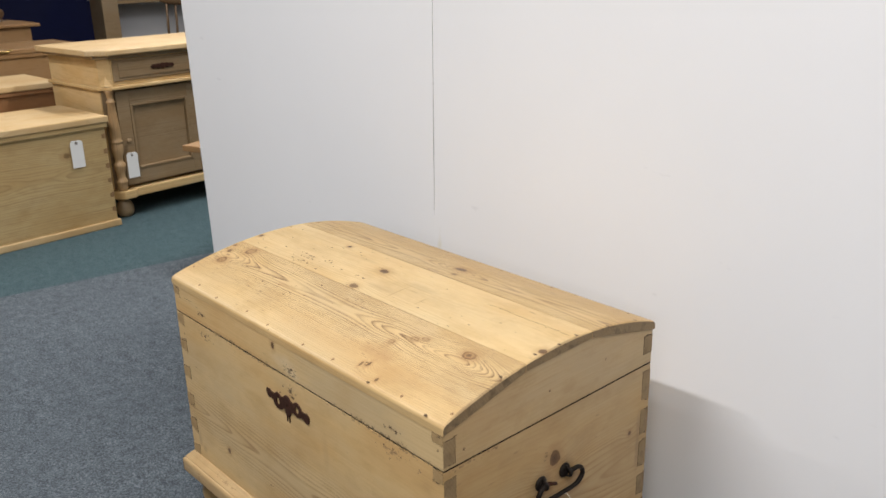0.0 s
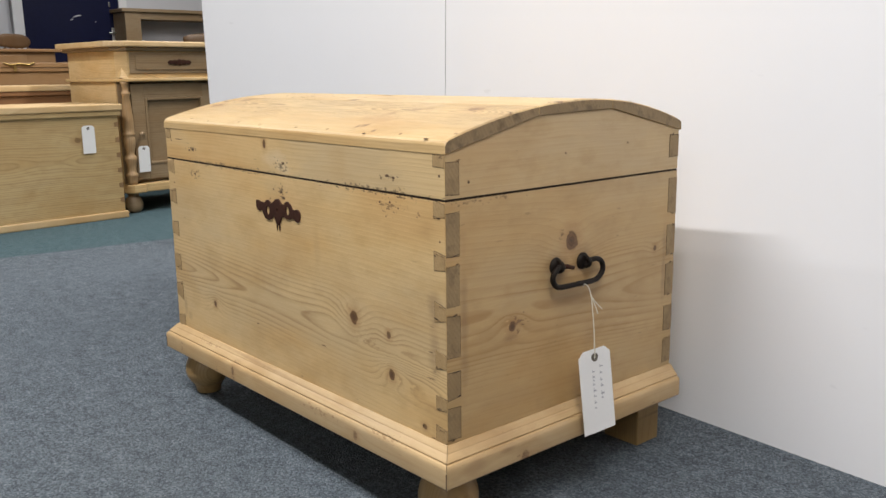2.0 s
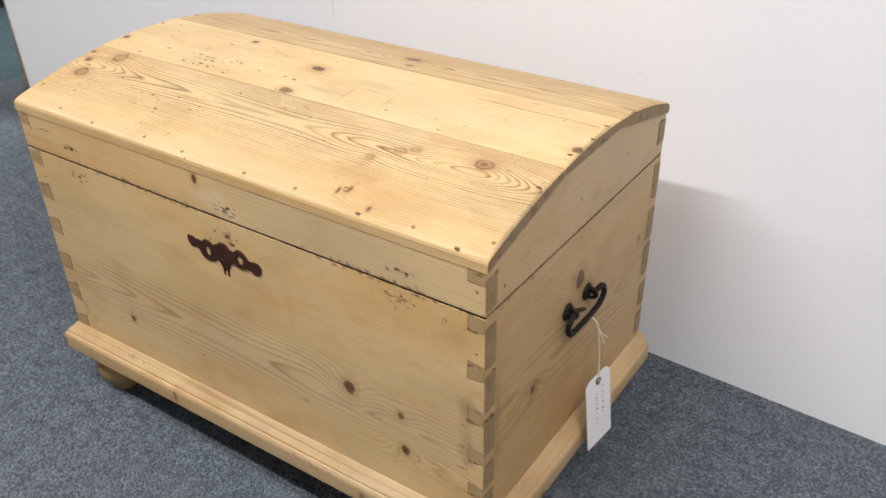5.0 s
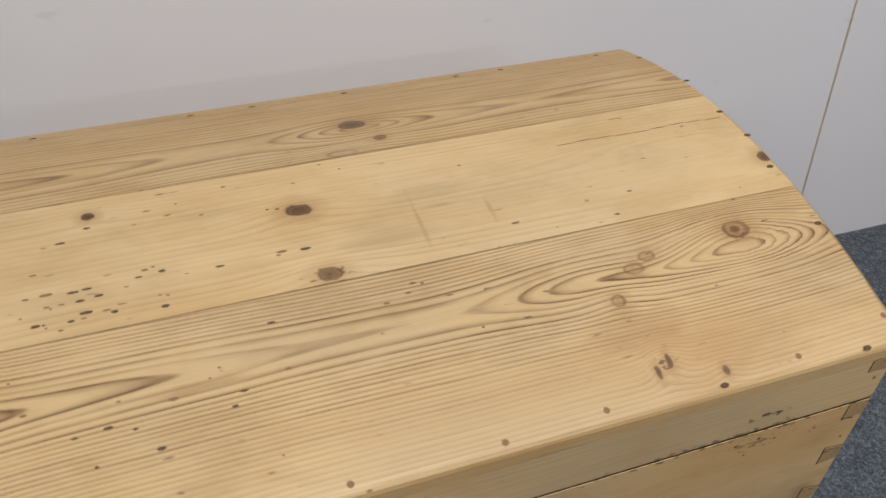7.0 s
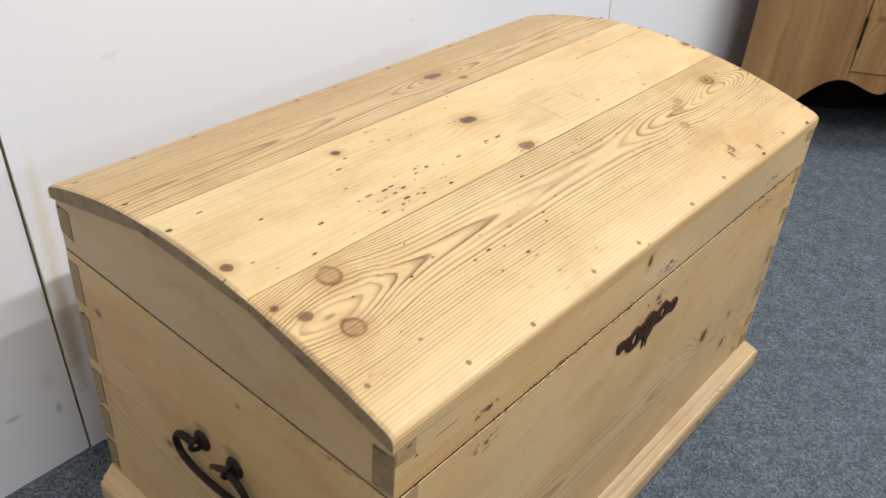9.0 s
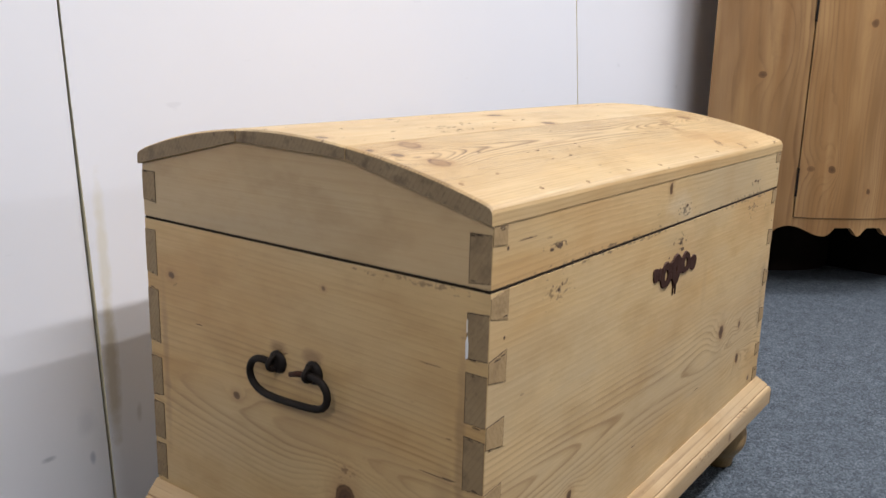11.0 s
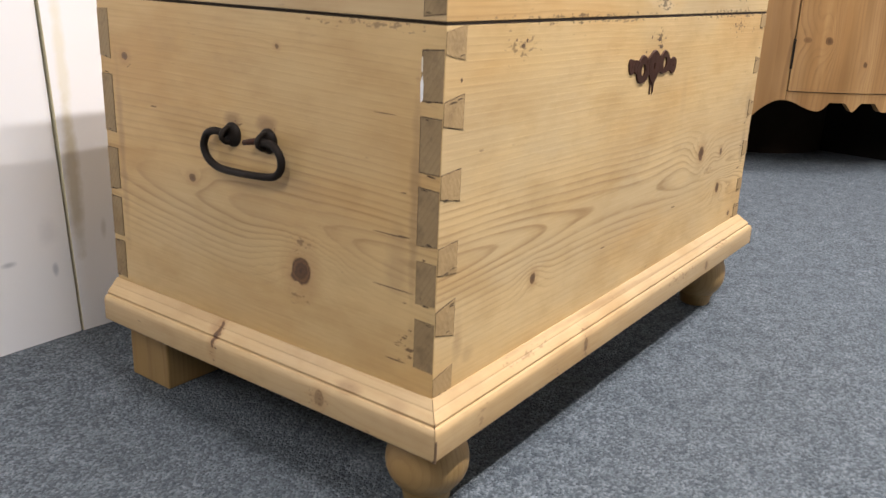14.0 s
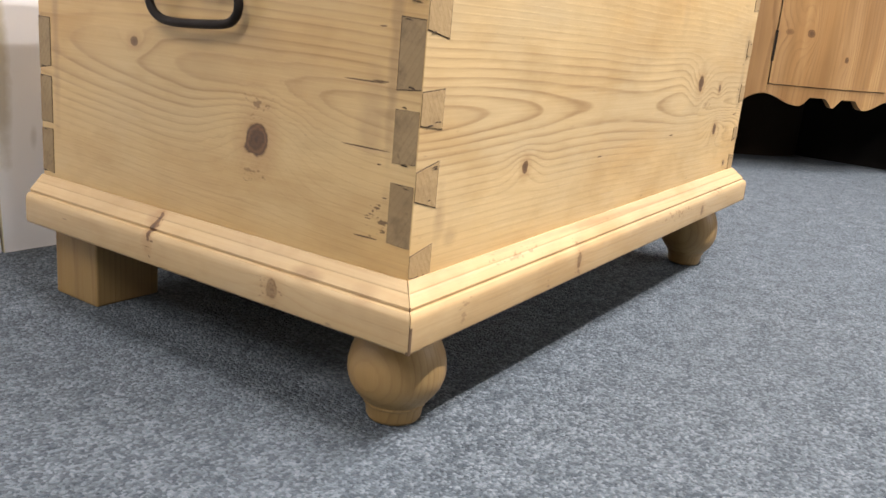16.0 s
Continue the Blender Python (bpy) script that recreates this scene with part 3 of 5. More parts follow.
LID_KNOTS_1 = (
    (-0.388, 0.163, 0.0125, 1.0, -1.2, 1.0, "hollow"), (-0.457, 0.160, 0.004, 1.2, -0.6, 0.9), (-0.441, 0.136, 0.006, 1.2, -0.8, 0.8), (-0.415, 0.101, 0.010, 1.2, -1.2, 1.0, "hollow"),
    (0.3565, 0.147, 0.0105, 1.2, -1.6, 1.0, "hollow"), (0.3555, 0.147, 0.0045, 1.3, 0.3, 0.7), (0.254, 0.139, 0.0055, 1.5, 0.5, 0.6, "hollow"), (0.235, 0.129, 0.0060, 1.6, 0.4, 0.55, "hollow"),
    (0.205, 0.1005, 0.006, 1.1, 0.8, 0.7, "hollow"), (0.222, 0.036, 0.0068, 0.5, 1.4, 0.85), (0.208, 0.029, 0.0060, 0.45, 0.8, 0.85),
    (0.268, 0.016, 0.0045, 0.7, 1.0, 0.8),
)
LID_STAINS_1 = ((0.15, 0.045, 0.36, 0.040, 0.35, (0.50, 0.305, 0.125)), (0.215, 0.035, 0.014, 0.010, 0.8, (0.05, 0.03, 0.015)), (0.21, 0.065, 0.05, 0.022, 0.40, (0.36, 0.20, 0.08)), (0.0, 0.183, 0.40, 0.0012, 0.5, (0.10, 0.06, 0.03)), (-0.466, 0.09, 0.004, 0.10, 0.5, (0.16, 0.10, 0.05)), (0.451, 0.09, 0.004, 0.10, 0.5, (0.16, 0.10, 0.05)), (-0.155, 0.112, 0.05, 0.006, 0.5, (0.34, 0.19, 0.07)))
LID_KNOTS_2 = (
    (-0.042, 0.2815, 0.0090, 1.35, 1.6, 0.95), (-0.033, 0.1935, 0.008, 1.4, 1.6, 0.75), (-0.228, 0.3275, 0.0055, 1.1, 1.6, 1.0),
    (0.445, 0.2325, 0.0080, 0.9, 2.4, 0.92), (0.36, 0.29, 0.008, 4.0, 3.6, 0.0), (-0.454, 0.230, 0.006, 1.0, 1.6, 0.9),
)
LID_STAINS_2 = (
    (0.063, 0.240, 0.0035, 0.045, 0.42, (0.33, 0.20, 0.09)), (0.134, 0.235, 0.004, 0.026, 0.42, (0.30, 0.18, 0.08)), (0.09, 0.272, 0.07, 0.016, 0.36, (0.36, 0.24, 0.11)), (0.09, 0.252, 0.03, 0.005, 0.4, (0.33, 0.2, 0.09)),
    (-0.25, 0.225, 0.06, 0.014, 0.30, (0.36, 0.23, 0.11)), (0.03, 0.225, 0.06, 0.012, 0.32, (0.36, 0.23, 0.11)), (-0.13, 0.30, 0.05, 0.010, 0.3, (0.38, 0.25, 0.12)),
    (-0.033, 0.193, 0.022, 0.008, 0.8, (0.14, 0.08, 0.04)), (-0.466, 0.27, 0.004, 0.09, 0.5, (0.16, 0.10, 0.05)), (0.451, 0.27, 0.004, 0.09, 0.5, (0.16, 0.10, 0.05)), (0.06, 0.3545, 0.3, 0.0015, 0.5, (0.14, 0.08, 0.04)),
)
LID_KNOTS_3 = ((0.046, 0.421, 0.010, 1.5, -0.6, 0.85), (0.068, 0.381, 0.0055, 1.4, 1.0, 0.7), (0.021, 0.362, 0.005, 3.0, 1.5, 0.5, "hollow"))
LID_STAINS_3 = ((0.0, 0.357, 0.45, 0.0012, 0.5, (0.14, 0.085, 0.04)), (0.2, 0.47, 0.2, 0.03, 0.2, (0.42, 0.27, 0.12)), (0.021, 0.362, 0.020, 0.004, 0.5, (0.72, 0.58, 0.36)), (-0.25, 0.398, 0.06, 0.006, 0.5, (0.36, 0.22, 0.09)))

W_FRONT = wood("chest_front_pine", 0, 2, late=(0.25, 0.131, 0.043), rings=135, heart=(0.289, 0.048, 0.003), uneven_by=0.010, grey=0.55, pith=((-0.47, 0.0060), (-0.28, 0.0205), (-0.12, 0.0287), (-0.02, 0.0320), (0.07, 0.0295), (0.16, 0.0215), (0.30, 0.0137), (0.45, 0.0060)), knots=FRONT_KNOTS, stains=FRONT_STAINS, seed=1.0, contrast=0.82, plain_at=(0.27, 0.50), specks=0.5, lean=0.02, fade=(0.030, 0.085, 0.12), blotch=0.55)
W_RAIL = wood("lid_rail_pine", 0, 2, rings=150, heart=(0.40, 0.03, 0.02), knots=((-0.041, 0.579, 0.008, 0.7, 0.5, 0.95),), stains=((-0.01, 0.555, 0.050, 0.020, 0.4, (0.66, 0.54, 0.36)), (0.02, 0.540, 0.030, 0.010, 0.4, (0.66, 0.54, 0.36)), (0.018, 0.543, 0.030, 0.016, 0.75, (0.07, 0.045, 0.025)), (0.325, 0.549, 0.035, 0.006, 0.85, (0.08, 0.05, 0.025)), (-0.340, 0.551, 0.025, 0.006, 0.85, (0.08, 0.05, 0.025)), (0.30, 0.529, 0.16, 0.005, 0.7, (0.06, 0.038, 0.02)), (-0.20, 0.529, 0.26, 0.004, 0.7, (0.06, 0.038, 0.02))), seed=2.0, grey=0.7, contrast=0.4, specks=0.5, blotch=0.5)
W_RIGHT = wood("chest_side_pine", 1, 2, pale=(0.500, 0.342, 0.156), rings=120, heart=(0.352, 0.034, 0.004), grey=0.4, pith=((0.0, 0.030), (0.28, 0.034), (0.40, 0.026), (0.55, 0.008)), knots=RIGHT_KNOTS, stains=RIGHT_STAINS, seed=3.3, contrast=1.0, plain_at=(0.28, 0.50), specks=0.4, lean=0.05, fade=(0.04, 0.11, 0.2), blotch=0.5)
W_LEFT = wood("chest_left_pine", 1, 2, late=(0.265, 0.140, 0.046), pale=(0.605, 0.412, 0.180), rings=130, heart=(0.290, 0.034, 0.0015), uneven_by=0.014, grey=0.35, pith=((0.0, 0.004), (0.12, 0.0120), (0.236, 0.0222), (0.309, 0.0298), (0.45, 0.044), (0.55, 0.052)), knots=LEFT_KNOTS, stains=LEFT_STAINS, seed=4.1, contrast=0.72, plain_at=(0.34, 0.58), specks=0.3, lean=-0.06, fade=(0.045, 0.11, 0.22), blotch=0.5)
W_LID1 = wood("lid_front_stave_pine", 0, 1, pale=(0.635, 0.45, 0.215), late=(0.125, 0.054, 0.016), rings=250, heart=(0.124, 0.022, 0.0008), uneven_by=0.012, pith=((-0.47, 0.0085), (-0.28, 0.0165), (-0.12, 0.0222), (0.0, 0.0243), (0.08, 0.0232), (0.14, 0.0170), (0.22, 0.0060), (0.33, 0.0040), (0.40, 0.0110), (0.46, 0.0240)), knots=LID_KNOTS_1, stains=LID_STAINS_1, seed=5.2, grey=0.35, contrast=1.0, specks=0.9, plain_at=(0.12, 0.36), fade=(0.05, 0.095, 0.32), blotch=0.55)
W_LID_EDGE = wood("lid_edge_pine", 0, 2, pale=(0.600, 0.42, 0.20), rings=240, heart=(0.66, 0.03, 0.006), seed=31.0, contrast=0.5, specks=0.8)
W_LID2 = wood("lid_middle_stave_pine", 0, 1, pale=(0.685, 0.502, 0.25), rings=130, heart=(0.60, 0.05, 0.03), knots=LID_KNOTS_2, stains=LID_STAINS_2, seed=6.7, contrast=0.42, specks=1.0, grey=0.25, blotch=0.5)
W_LID3 = wood("lid_back_stave_pine", 0, 1, pale=(0.62, 0.44, 0.208), late=(0.165, 0.076, 0.023), rings=190, heart=(0.408, 0.026, 0.001), pith=((-0.47, 0.006), (-0.22, 0.018), (-0.08, 0.028), (-0.01, 0.018), (0.05, 0.006), (0.11, 0.014), (0.26, 0.026), (0.46, 0.012)), knots=LID_KNOTS_3, stains=LID_STAINS_3, seed=7.9, contrast=0.9, specks=0.8, plain_at=(0.05, 0.28), blotch=0.4)
MOULD_STAINS = ((-0.30, 0.150, 0.05, 0.006, 0.6, (0.24, 0.14, 0.06)), (0.14, 0.136, 0.06, 0.007, 0.6, (0.26, 0.15, 0.07)), (0.33, 0.148, 0.05, 0.006, 0.6, (0.24, 0.14, 0.06)), (-0.171, 0.122, 0.007, 0.022, 0.75, (0.20, 0.11, 0.05)), (-0.160, 0.142, 0.018, 0.012, 0.45, (0.34, 0.21, 0.10)), (0.249, 0.128, 0.007, 0.016, 0.6, (0.22, 0.12, 0.055)), (-0.243, 0.114, 0.006, 0.012, 0.6, (0.22, 0.12, 0.055)), (-0.406, 0.122, 0.008, 0.014, 0.55, (0.26, 0.15, 0.07)), (0.05, 0.145, 0.10, 0.008, 0.3, (0.36, 0.23, 0.11)), (0.38, 0.125, 0.06, 0.010, 0.3, (0.36, 0.23, 0.11)), (0.0, 0.157, 0.4, 0.003, 0.4, (0.22, 0.13, 0.06)))
W_BASE = wood("moulding_pine", 0, 2, pale=(0.51, 0.358, 0.182), rings=90, heart=(0.5, 0.03, 0.02), knots=((-0.171, 0.125, 0.009, 0.6, 1.0, 0.6), (0.249, 0.126, 0.008, 0.7, 1.0, 0.45)), stains=MOULD_STAINS, seed=8.3, contrast=0.28, specks=0.7, grey=0.35, blotch=0.6)
W_BASE_SIDE = wood("side_moulding_pine", 1, 2, pale=(0.51, 0.358, 0.182), rings=90, heart=(0.5, 0.03, 0.02), knots=((0.318, 0.138, 0.015, 0.24, 0.5, 0.95), (0.137, 0.118, 0.010, 0.8, 1.0, 0.5)), stains=((0.316, 0.136, 0.008, 0.032, 0.95, (0.07, 0.035, 0.015)), (0.325, 0.145, 0.014, 0.010, 0.5, (0.30, 0.17, 0.08)), (0.137, 0.118, 0.014, 0.016, 0.6, (0.20, 0.11, 0.05)), (0.10, 0.140, 0.020, 0.006, 0.5, (0.24, 0.14, 0.07)), (0.42, 0.120, 0.05, 0.010, 0.3, (0.36, 0.23, 0.11)), (0.03, 0.135, 0.02, 0.015, 0.35, (0.30, 0.18, 0.09))), seed=9.3, contrast=0.28, specks=0.7, grey=0.35, blotch=0.6)
W_GABLE = wood("lid_gable_pine", 1, 2, pale=(0.515, 0.366, 0.182), rings=110, heart=(0.40, 0.03, 0.02), seed=12.0, grey=0.4, contrast=0.25, vary=1.0, specks=0.2, blotch=0.5)
W_FOOT = wood("foot_pine", 2, 0, pale=(0.335, 0.212, 0.080), rings=160, seed=10.0, contrast=0.6, grey=0.4, vary=1.0, specks=0.8, blotch=0.7, late=(0.19, 0.105, 0.038), plain_at=(0.15, 0.40))

TH = 0.024
part("front_board", block(W + 0.0003, L - 0.0003, 0, TH, Z_BASE - 0.05, Z_GAP, 0.0003), W_FRONT, chest, "pale planed pine front board with knots")
part("back_board", block(W + 0.0003, L - 0.0003, D - TH, D, Z_BASE - 0.05, Z_GAP, 0.0008), W_FRONT, chest)
part("side_board", block(L - TH, L, 0.0003, D - 0.0003, Z_BASE - 0.05, Z_GAP, 0.0003), W_RIGHT, chest)
part("side_board", block(W, W + TH, 0.0003, D - 0.0003, Z_BASE - 0.05, Z_GAP, 0.0003), W_LEFT, chest)
part("bottom_board", block(W + TH, L - TH, TH, D - TH, 0.10, 0.118, 0), W_BASE, chest)
# added dark plate that colours the lid gap as if in shade
part("gap_shade_plate", block(W + 0.0006, L - 0.0006, 0.0006, D - 0.0006, Z_GAP - 0.008, Z_LID - 0.0008, 0), M["dark"], chest)

# the core takes a dark colour so the stave joints look shaded inside
lid = part("lid", prism([(TH, Z_LID + 0.006), (D - TH, Z_LID + 0.006), (D - TH, 0.59), (0.36, 0.632), (0.18, 0.628), (TH, 0.58)], 0, W + TH, L - TH), M["hole"], chest)
part("lid_front_rail", prism([(0, Z_LID), (TH, Z_LID), (TH, under(TH) - 0.0006), (0, under(0) - 0.0006)], 0, W + 0.0003, L - 0.0003, 0.0006), W_RAIL, lid)
part("lid_back_rail", prism([(D - TH, Z_LID), (D, Z_LID), (D, under(D) - 0.0006), (D - TH, under(D - TH) - 0.0006)], 0, W + 0.0003, L - 0.0003, 0.0006), W_RAIL, lid)
GABLE = [(0.0003, Z_LID), (D - 0.0003, Z_LID), (D - 0.0003, under(D) - 0.0004), (0.3555, under(0.3555) - 0.0004), (0.1835, under(0.1835) - 0.0004), (0.0003, under(0) - 0.0004)]
part("lid_gable", prism(GABLE, 0, L - TH, L, 0.0006), W_GABLE, lid, "plain pine gable board of the lid")
part("lid_gable", prism(GABLE, 0, W, W + TH, 0.0006), W_GABLE, lid, "plain pine gable board of the lid")


def stave(y0, y1, mat, label, round0=False, round1=False):
    """One plank of the lid, its top curved and its underside flat."""
    n = 12
    top = []
    for i in range(n + 1):
        y = y0 + (y1 - y0) * i / n
        top.append((y, crown(y)))
    if round0:
        top[0:1] = [(y0, crown(y0) - 0.0065), (y0 + 0.0010, crown(y0) - 0.0030), (y0 + 0.0032, crown(y0) - 0.0004), (y0 + 0.0065, crown(y0 + 0.0065) - 0.0003)]
    if round1:
        top[-1] = (y1, top[-1][1] - 0.004)
        top.insert(-1, (y1 - 0.0035, crown(y1 - 0.0035) - 0.0008))
    low = [(y1, under(y1)), (y0, under(y0))]
    bm = bmesh.new()
    xs = [W - 0.0040, W - 0.0010, L - 0.0005, L + 0.0025]
    rows = []
    for x in xs:
        inset = 0.0018 if x in (xs[0], xs[-1]) else 0.0
        rows.append([bm.verts.new((x, y, z - (inset if j < len(top) else -inset * 0.4))) for j, (y, z) in enumerate(top + low)])
    m = len(rows[0])
    for a, b in zip(rows, rows[1:]):
        for i in range(m):
            f = bm.faces.new((a[i], a[(i + 1) % m], b[(i + 1) % m], b[i]))
            if round0 and (i == m - 1 or i == 0):
                f.material_index = 2
    for row in (rows[0], rows[-1]):
        bm.faces.new(row).material_index = 1
    return part("stave", bm, (mat, M["end_lid"], W_LID_EDGE), lid, label)


stave(-0.0008, 0.1830, W_LID1, "lid plank with bold swirling grain", round0=True)
stave(0.1842, 0.3548, W_LID2, "pale lid plank with worm holes")
stave(0.3560, D + 0.003, W_LID3, "lid plank with streaked grain", round1=True)


# dovetails: the end grain of each joint, a hair proud of the boards
def dovetail(x, y, z0, z1, wide, on, parent, splay=0.0, mat="end"):
    """on: 'side' for a tail seen on a side board, 'front' for a pin seen on the front board."""
    s = 1 if x > 0 else -1
    rnd = random.Random(int(z0 * 9000) + int(x * 100) + int(y * 100))
    j = [rnd.uniform(-0.0022, 0.0022) for _ in range(4)]
    made = bmesh.new()
    for grow, proud, slot in ((rnd.uniform(0.0003, 0.0011), 0.0003, 1), (0.0, 0.0007, 0)):
        if on == "side":
            a, b = y, y + wide
            a, b = (a, b + grow) if y < 0.2 else (a - grow, b)
            bm = prism([(a, z0 - grow + j[0]), (b, z0 - grow + j[1]), (b, z1 + grow + j[2]), (a, z1 + grow + j[3])], 0, x - s * 0.004, x + s * proud)
        else:
            a, b = x, x - s * (wide + grow)
            bm = prism([(a, z0 - grow + j[0]), (b, z0 - splay - grow + j[1]), (b, z1 + splay + grow + j[2]), (a, z1 + grow + j[3])], 1, -proud, 0.004)
        for f in bm.faces:
            f.material_index = slot
        join(made, bm)
    for n in range(rnd.choice((1, 2, 2, 3))):
        z = rnd.choice((z0, z1)) + rnd.uniform(-0.002, 0.002)
        h, w = rnd.uniform(0.0005, 0.0012), rnd.uniform(0.004, 0.010)
        at = rnd.uniform(0.1, 0.8) * wide
        if on == "side":
            bm = prism([(y + at, z - h), (y + at + w, z - h * 0.3), (y + at + w * 0.8, z + h), (y + at + w * 0.3, z + h * 0.5)], 0, x - s * 0.003, x + s * 0.0009)
        else:
            p = x - s * at
            bm = prism([(p, z - h), (p - s * w, z - h * 0.3), (p - s * w * 0.8, z + h), (p - s * w * 0.3, z + h * 0.5)], 1, -0.0009, 0.003)
        for f in bm.faces:
            f.material_index = 1
        join(made, bm)
    return part("dovetail", made, (M[mat], M["crack"]), parent)


FR = ((0.174, 0.223), (0.238, 0.278), (0.300, 0.360), (0.373, 0.434), (0.448, 0.507))
FL = ((0.185, 0.236), (0.254, 0.299), (0.316, 0.371), (0.386, 0.439), (0.455, 0.501))
BR = ((0.172, 0.218), (0.232, 0.278), (0.300, 0.359), (0.375, 0.429), (0.450, 0.511))
BL = ((0.159, 0.208), (0.217, 0.269), (0.281, 0.334), (0.358, 0.432), (0.452, 0.509))
for rows, x, y, wide in ((FR, L, 0.0006, 0.0250), (FL, W, 0.0006, 0.0245), (BR, L, D - 0.024, 0.0235), (BL, W, D - 0.022, 0.0215)):
    for z0, z1 in rows:
        dovetail(x, y, z0, z1, wide, "side", chest)
for x in (L, W):
    dovetail(x, 0.0006, 0.534, 0.580, 0.0245, "side", lid)
    dovetail(x, D - 0.026, 0.549, 0.588, 0.0255, "side", lid)
for z0, z1 in ((0.503, 0.5205), (0.429, 0.448), (0.354, 0.376), (0.283, 0.305), (0.220, 0.236), (0.170, 0.188)):
    dovetail(L - 0.0006, 0, z0, z1, 0.0235, "front", chest, 0.004, "end_pale")
for z0, z1 in ((0.498, 0.5200), (0.435, 0.456), (0.363, 0.386), (0.289, 0.313), (0.223, 0.250), (0.158, 0.177)):
    dovetail(W + 0.0006, 0, z0, z1, 0.031, "front", chest, 0.005, "end_pale")
for x in (L - 0.0006, W + 0.0006):
    dovetail(x, 0, 0.573, 0.587, 0.024, "front", lid, 0.002, "end_pale")


# base moulding: a mitred frame
MOULD = ((0.000, 0.0), (0.0020, 0.0), (0.0048, -0.0028), (0.0084, -0.0066), (0.0091, -0.0075), (0.0093, -0.0083), (0.0112, -0.0098), (0.0150, -0.0136), (0.0176, -0.0166), (0.0176, -0.0182), (0.0172, -0.0196), (0.0202, -0.0204), (0.0224, -0.0230), (0.0233, -0.0262), (0.0235, -0.0300), (0.0236, -0.0505), (0.0231, -0.0538), (0.0212, -0.0560), (0.018, -0.0569), (0.012, -0.057), (0.000, -0.057))


def moulding(p, q, mitre_p, mitre_q, out, mat):
    """A run of the moulding from p to q, each with its top's height; out is the way that it stands off."""
    bm = bmesh.new()
    p, q, out = Vector(p), Vector(q), Vector((*out, 0))
    way = (q - p).normalized()
    n, rows = 10, []
    for i in range(n + 1):
        row = []
        for d, z in MOULD:
            a, b = p - way * d * mitre_p, q + way * d * mitre_q
            row.append(bm.verts.new(a + (b - a) * (i / n) + out * d + Vector((0, 0, z))))
        rows.append(row)
    m = len(MOULD)
    for a, b in zip(rows, rows[1:]):
        for i in range(m):
            bm.faces.new((a[i], a[(i + 1) % m], b[(i + 1) % m], b[i]))
    bm.faces.new(rows[0])
    bm.faces.new(rows[-1])
    bmesh.ops.recalc_face_normals(bm, faces=bm.faces)
    bmesh.ops.split_edges(bm, edges=[e for e in bm.edges if len(e.link_faces) == 2 and e.calc_face_angle(0.0) > 0.5])
    return part("base_moulding", bm, mat, chest, "sanded pine base moulding with mitred corners", smooth=True)


g = 0.0006
moulding((W, -g, 0.1560), (L, -g, 0.1690), 1, 1, (0, -1), W_BASE)
moulding((L + g, 0.0, 0.1690), (L + g, D, 0.1655), 1, 0, (1, 0), W_BASE_SIDE)
moulding((W - g, D, 0.1530), (W - g, 0.0, 0.1560), 0, 1, (-1, 0), W_BASE_SIDE)
part("mitre_chip", block(W - 0.0239, W - 0.0205, -0.0245, -0.0210, 0.1000, 0.1250, 0.0008), M["hole"], chest, "dark chipped mitre")
part("mitre_chip", block(W - 0.0175, W - 0.0160, -0.0182, -0.0165, 0.1270, 0.1400, 0.0004), M["hole"], chest)
part("mitre_chip", block(L + 0.0225, L + 0.0240, -0.0245, -0.0230, 0.1130, 0.1390, 0.0004), M["hole"], chest)

BUN = ((0.0210, 0.0), (0.0248, 0.0012), (0.0266, 0.004), (0.0284, 0.0155), (0.0290, 0.0165), (0.0302, 0.0172), (0.0306, 0.0185), (0.0304, 0.0196), (0.0312, 0.0208), (0.0345, 0.0240), (0.0395, 0.0300), (0.0440, 0.0375), (0.0466, 0.0450), (0.0474, 0.0520), (0.0470, 0.0600), (0.0450, 0.0690), (0.0415, 0.0780), (0.037, 0.0860), (0.033, 0.0985))
for x, y, tall in ((-0.418, 0.037, 1.0), (0.404, 0.040, 1.12)):
    part("bun_foot", lathe([(r, z * tall) for r, z in BUN], 36, (x, y, 0)), W_FOOT, chest, "turned pine bun foot", smooth=True)
for x0, x1, y0, y1, tall in ((-0.448, -0.360, 0.468, 0.552, 0.0960), (0.336, 0.414, 0.505, 0.570, 0.1085)):
    part("block_foot", block(x0, x1, y0, y1, 0, tall, 0.003), W_FOOT, chest, "square pine block foot")


